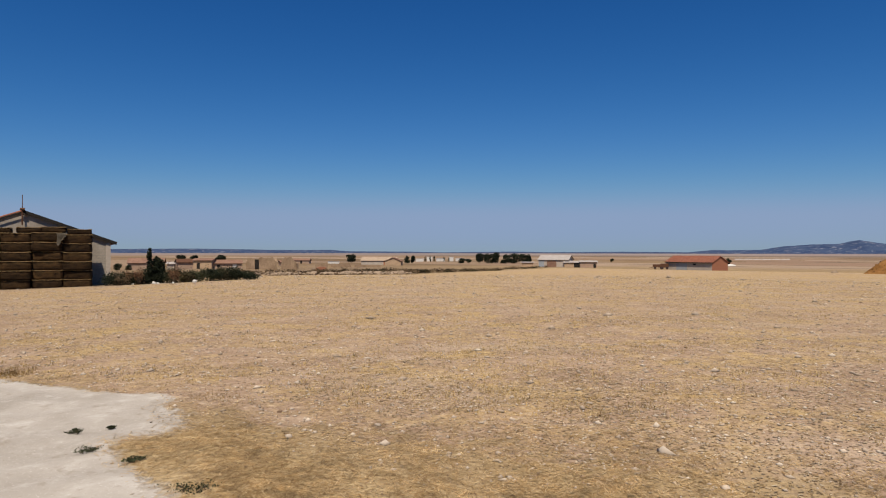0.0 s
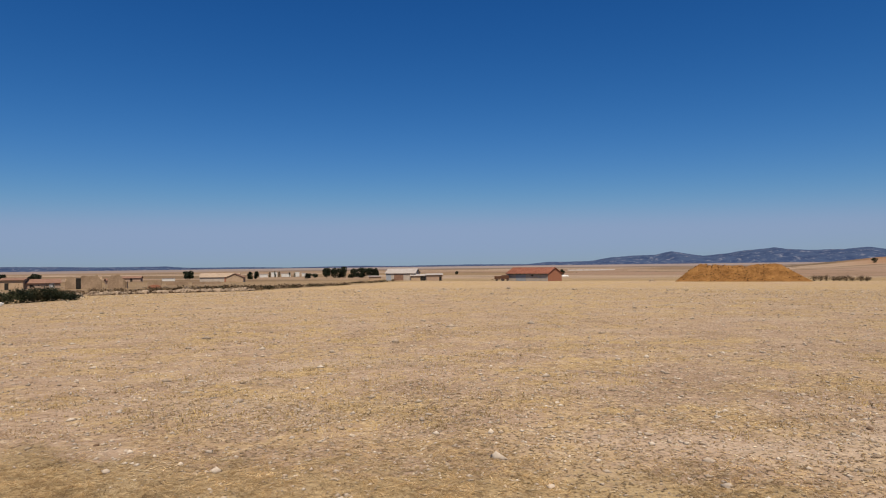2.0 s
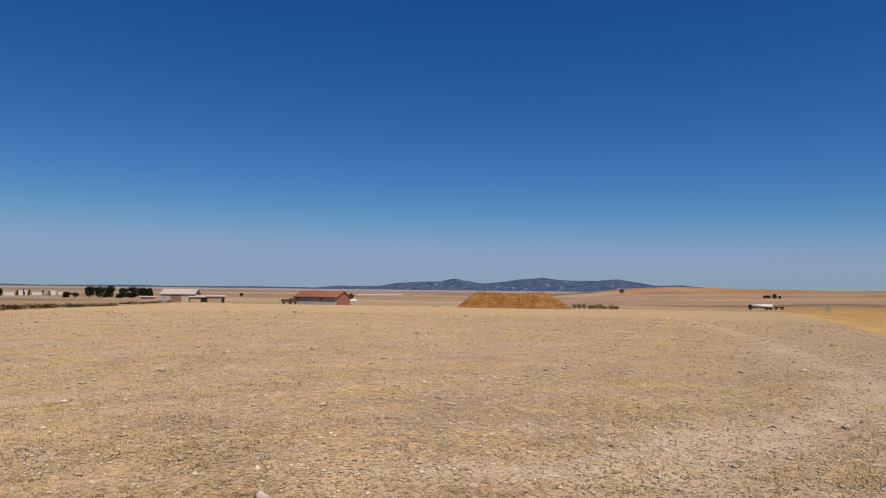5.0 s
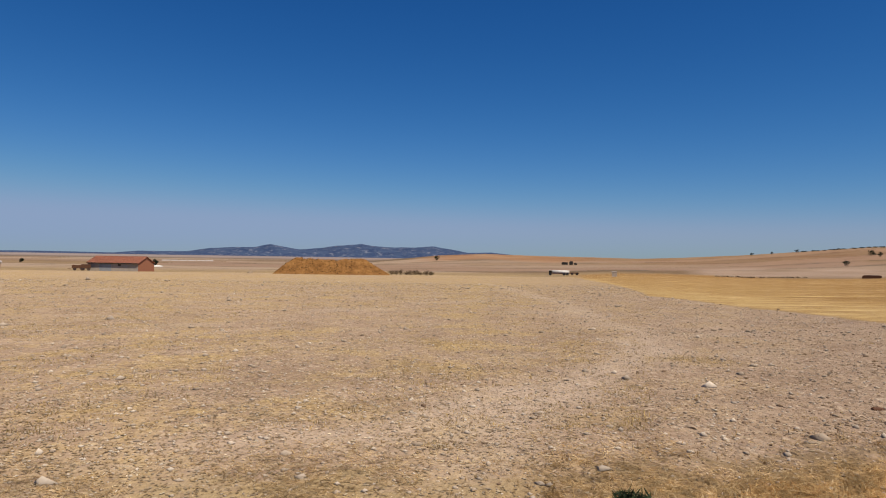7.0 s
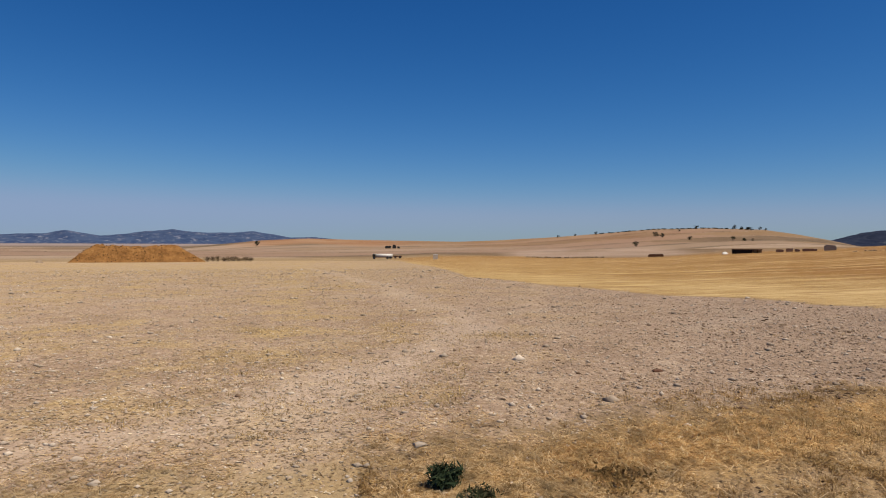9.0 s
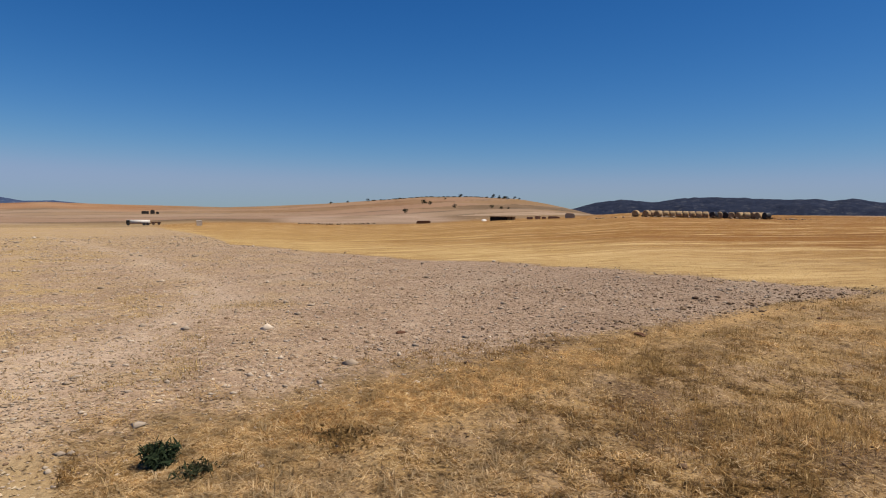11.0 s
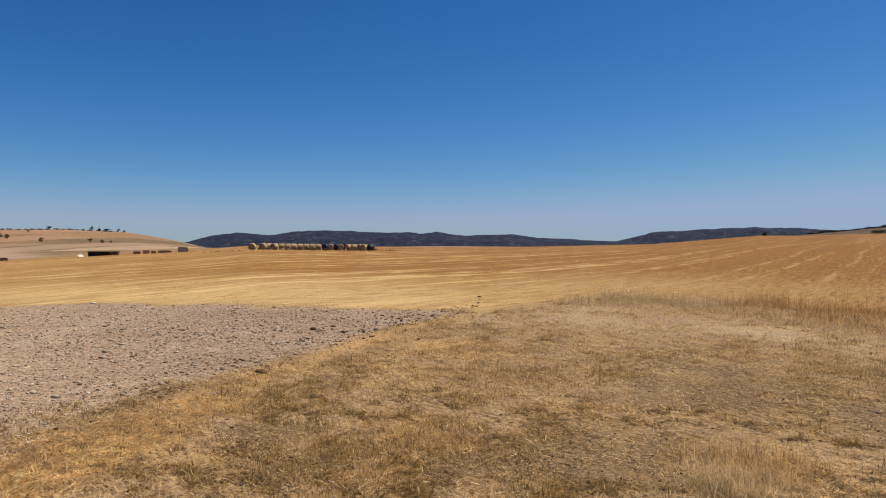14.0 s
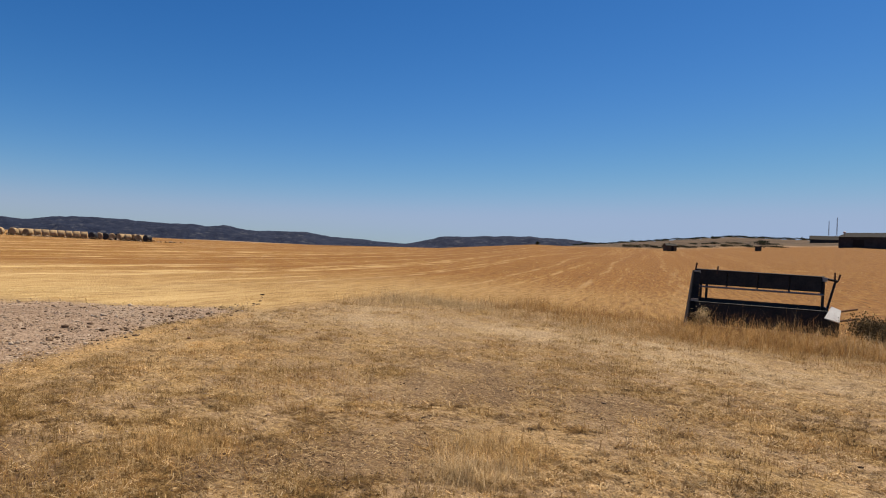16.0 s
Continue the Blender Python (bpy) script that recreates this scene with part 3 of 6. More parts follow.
def stand_at(name, x, y, label, category, rz=0.0, group="", sink=0.0):
    ob = new(name)
    ob.matrix_world = Matrix.Translation((x, y, high(x, y) - sink)) @ pose(0, 0, 0, 0, 0, rz)
    return tagged(ob, label, category, group)


def lumpy(seed, sub=1, amount=.28):
    """A stone's mesh, one unit across."""
    rng = random.Random(seed)
    bm = bmesh.new()
    bmesh.ops.create_icosphere(bm, subdivisions=sub, radius=.5)
    for v in bm.verts:
        v.co *= 1 + rng.uniform(-amount, amount)
        v.co.z *= .75
    return bm


# ---- materials of things ----
BLOCKWORK = plain("grey_blockwork", (.29, .245, .19), (.44, .38, .31), 1.2, bump=.3)
RENDERED = plain("pale_render", (.42, .35, .285), (.54, .465, .39), .8)
ADOBE = plain("adobe", (.40, .27, .165), (.54, .39, .255), .9, bump=.5, depth=.05)
BRICK = plain("red_brickwork", (.33, .13, .075), (.42, .19, .11), 2.0, stretch=(1, 1, 4))
TILE = plain("faded_clay_tiles", (.19, .10, .065), (.31, .185, .13), 1.5)
RED_TILE = plain("red_clay_tiles", (.27, .098, .062), (.38, .165, .105), 1.5)
PINK_ADOBE = plain("pink_adobe", (.34, .225, .155), (.47, .335, .24), .7, bump=.5, depth=.05)
SHEET_ROOF = plain("pale_roof_sheets", (.36, .315, .28), (.47, .42, .38), .8, rough=.6)
TAN_ROOF = plain("weathered_tan_roof", (.34, .25, .175), (.46, .35, .25), .8)
DARK_ROOF = plain("dark_roof_sheets", (.016, .015, .014), (.03, .028, .026), .8, rough=.9)
# southern barns' wall shadow painted into the grey; also hut roof and pump box
DARK_WALL = plain("shadow_grey", (.035, .033, .031), (.07, .066, .06), .8, rough=.95)
WHITE = plain("whitewash", (.60, .57, .52), (.76, .73, .68), 1.0)
# near-black: paints the shade inside openings, and serves plain dark parts
VOID = plain("unlit_inside", (.02, .017, .014), (.035, .03, .025), 1.0)
GREY_DOOR = plain("grey_sheet_door", (.30, .32, .34), (.38, .40, .42), 1.0, rough=.5)
RUST = plain("rusted_iron", (.10, .05, .03), (.19, .09, .05), 4.0, rough=.8, metal=.3)
BLACK_STEEL = plain("dark_painted_steel", (.018, .019, .02), (.05, .045, .04), 3.0, rough=.6, metal=.2)
BARE_STEEL = plain("bare_steel", (.25, .24, .23), (.40, .38, .36), 3.0, rough=.45, metal=.7)
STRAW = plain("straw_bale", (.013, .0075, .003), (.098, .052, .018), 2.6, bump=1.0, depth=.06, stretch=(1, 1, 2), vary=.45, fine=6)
# paler than the bales: sunlight on their frayed upper edges put into colour
LIT_FRAY = plain("sunlit_frayed_straw", (.05, .03, .011), (.36, .235, .105), 6.0, bump=.8, depth=.02)
PALE_STRAW = plain("pale_straw_bale", (.27, .175, .085), (.52, .385, .23), 2.2, bump=.8, depth=.03, vary=.12, fine=12)
WRAP = plain("black_bale_wrap", (.02, .02, .022), (.05, .05, .052), 2.0, rough=.4)
BARK = plain("bark", (.07, .05, .035), (.14, .105, .075), 5.0, bump=.8, depth=.02, stretch=(3, 3, .6))
SPOIL = plain("orange_spoil", (.15, .062, .014), (.36, .18, .055), .55, bump=1.0, depth=.25, fine=6)
STONE = plain("pale_limestone", (.22, .155, .10), (.42, .32, .225), 3.0, vary=.2, bump=.5)
LEAF_DARK = tufted("dark_leaves", [(.012, .018, .010), (.028, .036, .018), (.045, .052, .026)], through_light=.2)
LEAF_GREEN = tufted("dusty_green_leaves", [(.025, .034, .014), (.05, .062, .027), (.085, .09, .045), (.12, .10, .05)], through_light=.25)
TWIGS = tufted("dry_brush", [(.075, .048, .026), (.16, .105, .058), (.27, .185, .105)])


# ---- plants ----
def leaf_cloud(n, size, inside, rng, flat=.5):
    """Many small folded leaves or clumps within a body given by inside(rng)."""
    verts, faces = [], []
    for _ in range(n):
        c = Vector(inside(rng))
        u = Vector((rng.gauss(0, 1), rng.gauss(0, 1), rng.gauss(0, 1))).normalized()
        w = u.orthogonal().normalized()
        w.rotate(Matrix.Rotation(rng.uniform(0, 6.28), 3, u))
        s = size * rng.uniform(.5, 1.3)
        k = len(verts)
        verts += [c - u * s, c + w * s * flat, c + u * s, c - w * s * flat]
        faces += [(k, k + 1, k + 2), (k, k + 2, k + 3)]
    me = bpy.data.meshes.new("crown")
    me.from_pydata([tuple(v) for v in verts], [], faces)
    return me


def tree_meshes(seed, h, w, leaves, size, trunk=.3, lobes=9, low=.25):
    rng = random.Random(seed)
    bm = bmesh.new()
    bar(bm, (0, 0, -.2), (.05 * w, 0, h * .5), trunk * .5 * h * .16, 7, trunk * .5 * h * .08)
    spots = []
    for i in range(lobes):
        a = 6.28 * i / lobes + rng.uniform(-.4, .4)
        rad = w * .5 * rng.uniform(.25, .7)
        z = h * rng.uniform(low, .78)
        spots.append((rad * math.cos(a), rad * math.sin(a), z, w * rng.uniform(.22, .32), h * rng.uniform(.18, .26)))
        bar(bm, (0, 0, h * rng.uniform(.15, .4)), (rad * .8 * math.cos(a), rad * .8 * math.sin(a), z), h * .02, 5, h * .006)
    spots.append((0, 0, h * .74, w * .28, h * .22))

    def inside(r):
        x, y, z, a, b = r.choice(spots)
        while True:
            p = Vector((r.uniform(-1, 1), r.uniform(-1, 1), r.uniform(-1, 1)))
            if .35 < p.length < 1:
                break
        return x + p.x * a, y + p.y * a, max(z + p.z * b, h * .06)
    return bm, leaf_cloud(leaves, size, inside, rng, .6)


def make_tree(name, az, d, h, w, label, seed, mat=None, leaves=900, group="", category="tree"):
    ob = stand(name, az, d, label, category, seed * 47 % 360, group)
    bm, crown = tree_meshes(seed, h, w, leaves, max(h, w) * .055, low=.1)
    part("trunk", bm, BARK, ob)
    crown.materials.append(mat or LEAF_DARK)
    share("crown", crown, ob, Matrix())
    return ob


def make_shrub(name, x, y, h, w, label, seed, mat, leaves=700, size=.06, group="", category="bush", narrow=.5):
    rng = random.Random(seed)
    ob = stand_at(name, x, y, label, category, group=group)
    lobes = [(rng.uniform(-.35, .35) * w, rng.uniform(-.3, .3) * w, rng.uniform(.3, .62) * h, rng.uniform(.22, .36) * w, rng.uniform(.25, .4) * h) for _ in range(7)]

    def inside(r):
        a, b, c, s, t = r.choice(lobes)
        p = Vector((r.gauss(0, .5), r.gauss(0, .5), r.gauss(0, .5)))
        return a + p.x * s, b + p.y * s, max(.02, c + p.z * t)
    crown = leaf_cloud(leaves, size, inside, rng, narrow)
    crown.name = "foliage"
    crown.materials.append(mat)
    bm = bmesh.new()
    for a, b, c, s, t in lobes:
        bar(bm, (0, 0, -.05), (a, b, c), .02 * h + .004, 5, .006)
    part("stems", bm, BARK, ob)
    share("foliage", crown, ob, Matrix())
    return ob


# ---- buildings ----
def gabled(ob, w, l, eave, ridge, wall, roof, over=.3, thick=.12, ribs=0, roofpart="roof"):
    """Walls and a pitched roof; the ridge runs along x. Returns the body."""
    bm = bmesh.new()
    x, y = w / 2, l / 2
    sect = [(-y, -1.0), (y, -1.0), (y, eave), (0, ridge), (-y, eave)]
    a = [bm.verts.new((-x, p, q)) for p, q in sect]
    b = [bm.verts.new((x, p, q)) for p, q in sect]
    bm.faces.new(a[::-1])
    bm.faces.new(b)
    for i in range(5):
        bm.faces.new((a[i], a[(i + 1) % 5], b[(i + 1) % 5], b[i]))
    bmesh.ops.recalc_face_normals(bm, faces=bm.faces)
    body = part("masonry", bm, wall, ob)
    slope = (ridge - eave) / y
    for side in (-1, 1):
        bm = bmesh.new()
        lift = .03
        pts = [(-x - over, 0, ridge + lift), (x + over, 0, ridge + lift), (x + over, side * (y + over), eave - slope * over + lift), (-x - over, side * (y + over), eave - slope * over + lift)]
        if side > 0:
            pts = pts[::-1]
        slab(bm, pts, -thick)
        for i in range(ribs):
            rx = -x - over + (i + .5) * (w + 2 * over) / ribs
            bar(bm, (rx, 0, ridge + thick + .03), (rx, side * (y + over), eave - slope * over + thick + .03), .06, 5)
        part("roof_slope", bm, roof, ob)
    return body


def opening(ob, name, x, z0, w, h, y, mat, label, frame_mat=None, side="front", deep=.06):
    """A door or window leaf set into a face, with its frame standing proud. In VOID it paints an opening's shade."""
    e = .05
    if side == "front":
        p = part(name, boxes(((x - w / 2, y - .02, z0), (x + w / 2, y + deep, z0 + h))), mat, ob, label)
        part("frame", boxes(((x - w / 2 - e, y - .05, z0 - e), (x - w / 2, y + .03, z0 + h + e)), ((x + w / 2, y - .05, z0 - e), (x + w / 2 + e, y + .03, z0 + h + e)),
                            ((x - w / 2, y - .05, z0 + h), (x + w / 2, y + .03, z0 + h + e))), frame_mat or mat, p)
    else:
        p = part(name, boxes(((y - deep, x - w / 2, z0), (y + .02, x + w / 2, z0 + h))), mat, ob, label)
        part("frame", boxes(((y - .03, x - w / 2 - e, z0 + h), (y + .05, x + w / 2 + e, z0 + h + e))), frame_mat or mat, p)
    return p


def farm_barn():
    """The barn behind the bale stack; its gable faces the field."""
    ob = stand_at("barn", -28.77, 45.7, "grey block barn with clay-tiled gable roof and aerial", "barn", 29.3)
    ob.location.z = -.9
    w, depth, eave, apex = 10.7, 17.0, 3.2, 5.2
    bm = bmesh.new()
    sect = [(-w / 2, -.4), (w / 2, -.4), (w / 2, eave), (0, apex), (-w / 2, eave)]
    a, b = [bm.verts.new((p, 0, q)) for p, q in sect], [bm.verts.new((p, depth, q)) for p, q in sect]
    bm.faces.new(a)
    bm.faces.new(b[::-1])
    for i in range(5):
        bm.faces.new((a[(i + 1) % 5], a[i], b[i], b[(i + 1) % 5]))
    bmesh.ops.recalc_face_normals(bm, faces=bm.faces)
    wall = part("masonry", bm, BLOCKWORK, ob)
    joint = plain("block_joint", (.22, .21, .20), (.30, .29, .27), 3.0)
    bm = bmesh.new()
    for k in range(1, 16):
        z = k * .2 + .02
        if z < eave:
            box(bm, (-w / 2, -.004, z), (w / 2, .02, z + .012))
    part("bed_joints", bm, joint, wall)
    s = (apex - eave) / (w / 2)
    for side in (-1, 1):
        bm = bmesh.new()
        o = .45
        pts = [(0, -.1, apex + .02), (0, depth + .3, apex + .02), (side * (w / 2 + o), depth + .3, eave - s * o + .02), (side * (w / 2 + o), -.1, eave - s * o + .02)]
        slab(bm, pts if side < 0 else pts[::-1], -.1)
        for k in range(44):
            y = .0 + k * .4
            bar(bm, (0, y, apex + .08), (side * (w / 2 + o), y, eave - s * o + .08), .08, 6)
        part("roof_slope", bm, RED_TILE, ob, "orange clay tile roof slope")
        bm = bmesh.new()
        t = .17 if side > 0 else .05
        slab(bm, [(0, -.19, apex + t), (0, -.19, apex - .04), (side * (w / 2 + o), -.19, eave - s * o - .04), (side * (w / 2 + o), -.19, eave - s * o + t)], .05)
        part("verge_board", bm, VOID, ob)
    part("aerial", bars(((0, -.3, apex), (0, -.3, apex + 1.15), .025), ((0, -.3, apex - .9), (0, -.3, apex), .05), ((-.14, -.3, apex + .18), (.14, -.3, apex + .18), .09)), RUST, ob, "rusty iron aerial on the ridge")
    part("corner_pier", boxes(((w / 2 - .25, -.06, -.3), (w / 2 + .05, .2, eave - .1))), RENDERED, ob)


farm_barn()


# ---- the stack of square straw bales ----
def bale_mesh(seed, l=1.78, d=1.2, h=.6):
    bm = bmesh.new()
    box(bm, (-l / 2, -d / 2, 0), (l / 2, d / 2, h))
    bmesh.ops.subdivide_edges(bm, edges=bm.edges, cuts=5, use_grid_fill=True)
    for v in bm.verts:
        n = noise.noise_vector(v.co * 2.3 + Vector((seed * 7.1, 0, 0)))
        r = Vector((v.co.x / (l / 2), v.co.y / (d / 2), (v.co.z - h / 2) / (h / 2)))
        k = sum(abs(c) > .85 for c in r)
        lip = .035 * math.sin(math.pi * min(1, max(0, v.co.z / h)) ** 1.8)
        v.co = Vector((v.co.x, v.co.y + (lip if v.co.y > 0 else -lip) * abs(r.y), v.co.z - .03 * (1 - r.x * r.x) * (v.co.z / h))) + n * .045
        if k >= 2:
            v.co -= Vector((r.x * .05, r.y * .04, r.z * .03))
    me = bpy.data.meshes.new("bale")
    bm.to_mesh(me)
    bm.free()
    me.polygons.foreach_set("use_smooth", np.ones(len(me.polygons), bool))
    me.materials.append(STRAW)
    return me


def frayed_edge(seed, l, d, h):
    """The loose straw that hangs over a bale's upper edges, its sunlight painted pale."""
    rng = random.Random(seed)
    bm = bmesh.new()
    for s in (-1, 1):
        n, rows = 30, []
        sag = rng.uniform(.0, .03)
        for i in range(n + 1):
            x = -l / 2 + l * i / n
            out, down = rng.uniform(.0, .1), rng.choice((.015, .025, .03, .05)) * rng.uniform(.7, 1.3)
            z = h - sag * math.sin(3.14 * i / n) + rng.uniform(-.012, .02)
            y = s * d / 2
            rows.append([bm.verts.new(p) for p in ((x, y - s * .25, z + .005), (x, y + s * out * .6, z + .02), (x, y + s * out, z - .02), (x, y + s * out * .5, z - down), (x, y - s * .06, z - down * .8))])
        for a, b in zip(rows, rows[1:]):
            for q in range(4):
                bm.faces.new((a[q], b[q], b[q + 1], a[q + 1]))
    bmesh.ops.recalc_face_normals(bm, faces=bm.faces)
    me = bpy.data.meshes.new("frayed_edge")
    bm.to_mesh(me)
    bm.free()
    me.materials.append(LIT_FRAY)
    return me


def bale_stack():
    rng = random.Random(4)
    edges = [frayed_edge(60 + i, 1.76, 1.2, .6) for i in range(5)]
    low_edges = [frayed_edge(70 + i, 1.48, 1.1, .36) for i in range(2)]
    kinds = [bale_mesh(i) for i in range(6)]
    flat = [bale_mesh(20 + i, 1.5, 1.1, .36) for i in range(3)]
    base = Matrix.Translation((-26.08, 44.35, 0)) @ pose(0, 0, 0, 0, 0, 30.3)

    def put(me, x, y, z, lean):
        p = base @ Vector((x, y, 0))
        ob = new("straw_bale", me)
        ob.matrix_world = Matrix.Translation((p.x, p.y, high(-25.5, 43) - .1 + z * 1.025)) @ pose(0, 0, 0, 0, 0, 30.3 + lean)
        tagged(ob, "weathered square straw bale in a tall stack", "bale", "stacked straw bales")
        share("frayed_edge", rng.choice(low_edges if me in flat else edges), ob, Matrix(), "loose straw along the edges, painted pale as if sunlit")
    drop = [-.09, .03, -.02, -.06]
    for col in range(4):
        for tier in range(6):
            for row in range(2):
                if row and (tier > 4 and col == 3 or tier > 2 and col == 0):
                    continue
                x = (1.5 - col) * 1.8 - 1.05
                off = rng.uniform(-.07, .07)
                put(rng.choice(kinds), x + off, .62 + row * 1.22 + rng.uniform(-.16, .16) + (.1 if tier == 5 else 0), tier * (.605 + drop[col] / 6), rng.uniform(-3.5, 3.5) + (180 if rng.random() < .5 else 0))
    for x, w in ((1.75, 0), (.2, 1), (-1.2, 2), (-2.9, 0), (-4.2, 1)):
        put(flat[w], x, .85, 3.64 + drop[min(3, max(0, int((2.55 - x) / 1.8)))], rng.uniform(-3, 3))
    # a torn sheet of sacking caught on the top tier
    rg = random.Random(17)
    bm = bmesh.new()
    rows = []
    for i in range(9):
        u = i / 8
        rows.append([bm.verts.new((.35 + .6 * u + .05 * rg.uniform(-1, 1), -.16 + .04 * math.sin(u * 9 + v * 3) - .03 * v, 3.72 - v * (.16 + .1 * math.sin(u * 4 + 1) + .03 * rg.random()))) for v in range(4)])
    for a, b in zip(rows, rows[1:]):
        for q in range(3):
            bm.faces.new((a[q], b[q], b[q + 1], a[q + 1]))
    bmesh.ops.solidify(bm, geom=bm.faces, thickness=.015)
    sheet = part("torn_sacking", bm, plain("faded_sacking", (.10, .082, .06), (.20, .168, .128), 5.0), None, "torn grey sacking hanging over the bale stack", True)
    sheet.matrix_world = Matrix.Translation((0, 0, high(-25.5, 43) - .1)) @ base
    sheet["category"] = "sacking"


bale_stack()


# ---- weeds, scrap and a young tree beside the barn ----
DRY_GREEN = tufted("dry_olive_leaves", [(.04, .036, .016), (.085, .068, .032), (.15, .11, .055)], through_light=.25)
RUSSET = tufted("russet_weed", [(.11, .05, .025), (.22, .11, .055), (.34, .19, .10)], through_light=.2)
rng0 = random.Random(11)
for i in range(15):
    a = 26.0 - i * .68
    d = 51.5 + i * .33 + rng0.uniform(-.6, .6)
    x, y, _ = spot(a, d)
    make_shrub("weed_bush", x, y, rng0.uniform(.75, 1.25), rng0.uniform(1.4, 2.0), "dusty green weed bush in a hedge", 40 + i, (LEAF_DARK, LEAF_GREEN, LEAF_DARK, DRY_GREEN)[i % 4], 2600, .06, "weeds beside the barn")
make_tree("young_tree", 23.15, 52.0, 2.0, .95, "dark green young tree among the weeds", 5, LEAF_DARK, 1500)
make_tree("sapling", 23.7, 51.6, 2.7, .4, "thin dark sapling among the weeds", 8, LEAF_DARK, 300)
for i, a in enumerate((25.2, 24.5, 21.9)):
    x, y, _ = spot(a, 50.8)
    make_shrub("dry_weed", x, y, 1.3, .8, "dry reddish-brown weeds standing by the barn", 75 + i, RUSSET, 900, .04, "dry weeds by the barn")
x, y, _ = spot(25.7, 50.5)
make_shrub("dry_thistle", x, y, 1.0, .9, "dry brown thistle clump by the barn", 71, TWIGS, 500, .05)
for a, d, s in ((20.4, 51.0, .3), (23.4, 50.9, .26), (23.1, 50.7, .2), (22.0, 50.5, .2), (24.9, 50.8, .16)):
    ob = part("plastic_sack", lumpy(int(a * 10), 2, .3), WHITE, None)
    x, y, z = spot(a, d)
    ob.matrix_world = Matrix.Translation((x, y, z + s * .3)) @ Matrix.Diagonal((s * 1.0, s * .7, s * 1.1, 1))
    tagged(ob, "crumpled white plastic sack among the weeds", "sack", "sacks in the weeds")


# ---- the village edge ----
def small_house(name, az, d, w, l, eave, ridge, wall, roof, label, turn=0, ribs=0, openings=(), category="house"):
    ob = stand(name, az, d + l / 2, label, category, turn)
    gabled(ob, w, l, eave, ridge, wall, roof, ribs=ribs)
    for kind, x, z, ow, oh, mat in openings:
        opening(ob, kind, x, z, ow, oh, -l / 2, mat, "dark " + kind if mat is VOID else "pale " + kind, wall)
    return ob


small_house("store_shed", 21.95, 200, 3.5, 4, 1.6, 2.1, RENDERED, SHEET_ROOF, "low pale shed with sheet roof", 0, openings=[("door", .6, 0, .9, 1.4, VOID)], category="shed")
small_house("tiled_house", 18.1, 176, 8.0, 5, 1.4, 2.2, PINK_ADOBE, TILE, "low adobe house under a faded clay roof", 3, openings=[("window", -1.6, .4, .8, .6, VOID), ("door", 2.3, 0, 1.0, 1.2, WHITE)])
for k, (a, d, w) in enumerate(((24.0, 260, 6), (19.9, 245, 5), (13.2, 260, 5), (11.9, 300, 7))):
    small_house("adobe_hut", a, d, w, 4, 1.5, 2.2, PINK_ADOBE, TILE, "weathered adobe hut with clay roof", 12 * (-1) ** k, openings=[("door", 0, 0, .9, 1.3, VOID)], category="hut")


small_house("adobe_house", 23.9, 185, 8.2, 6, 1.9, 3.0, PINK_ADOBE, TILE, "pinkish adobe house with a faded roof", -6, openings=[("window", 1.2, .7, .6, .6, VOID)])
small_house("dark_roofed_house", 20.9, 188, 5.6, 5, 1.9, 2.7, PINK_ADOBE, RUST, "small adobe house with a dark rusted roof", 8, openings=[("window", 1.4, .5, .7, .7, VOID)])
small_house("adobe_house", 19.6, 175, 4.4, 5, 2.2, 2.6, ADOBE, TILE, "plain beige adobe house", -14, openings=[("door", -1.0, 0, .8, 1.5, VOID)])


OLD_ADOBE = plain("crumbling_adobe", (.24, .16, .10), (.42, .30, .195), .6, bump=.6, depth=.06)


def ruin(name, az, d, runs, label, mat=OLD_ADOBE, seed=1):
    """Broken walls: each run is x0, y0, x1, y1, height."""
    ob = stand(name, az, d, label, "ruin")
    for q, (x0, y0, x1, y1, h) in enumerate(runs):
        rng = random.Random(seed * 31 + q)
        n = max(2, int(math.hypot(x1 - x0, y1 - y0) / .5))
        bm = bmesh.new()
        ux, uy = (x1 - x0), (y1 - y0)
        ln = math.hypot(ux, uy)
        nx, ny = -uy / ln * .22, ux / ln * .22
        cols = []
        for i in range(n + 1):
            f = i / n
            t = h * (1 - .1 * rng.random() - (.35 * rng.random() if i in (0, n) else 0))
            cx, cy = x0 + ux * f, y0 + uy * f
            cols.append([bm.verts.new(p) for p in ((cx - nx, cy - ny, -.4), (cx + nx, cy + ny, -.4), (cx + nx, cy + ny, t), (cx - nx, cy - ny, t))])
        bm.faces.new(cols[0])
        bm.faces.new(cols[-1][::-1])
        for a, b in zip(cols, cols[1:]):
            for i in range(4):
                bm.faces.new((a[i], b[i], b[(i + 1) % 4], a[(i + 1) % 4]))
        bmesh.ops.recalc_face_normals(bm, faces=bm.faces)
        part("broken_wall", bm, mat, ob)
    return ob


ob = ruin("ruined_house", 14.6, 130, [(-4.0, 0, -2.6, 0, 2.3), (-1.8, 0, 1.2, 0, 2.4), (1.2, 0, 1.2, 4, 2.2), (-4, 0, -4, 4, 1.8), (2.3, -.4, 4.6, -.4, 2.5), (2.7, -.4, 2.9, 2.5, 1.8), (-4, 4, 1.2, 4, 1.5)], "roofless adobe house with a doorway")
# a near-black panel fills the gap and paints the doorway's shade
part("doorway_shade_panel", boxes(((-2.58, .05, -.2), (-1.82, .12, 1.9))), VOID, ob, "open doorway painted shade-dark")
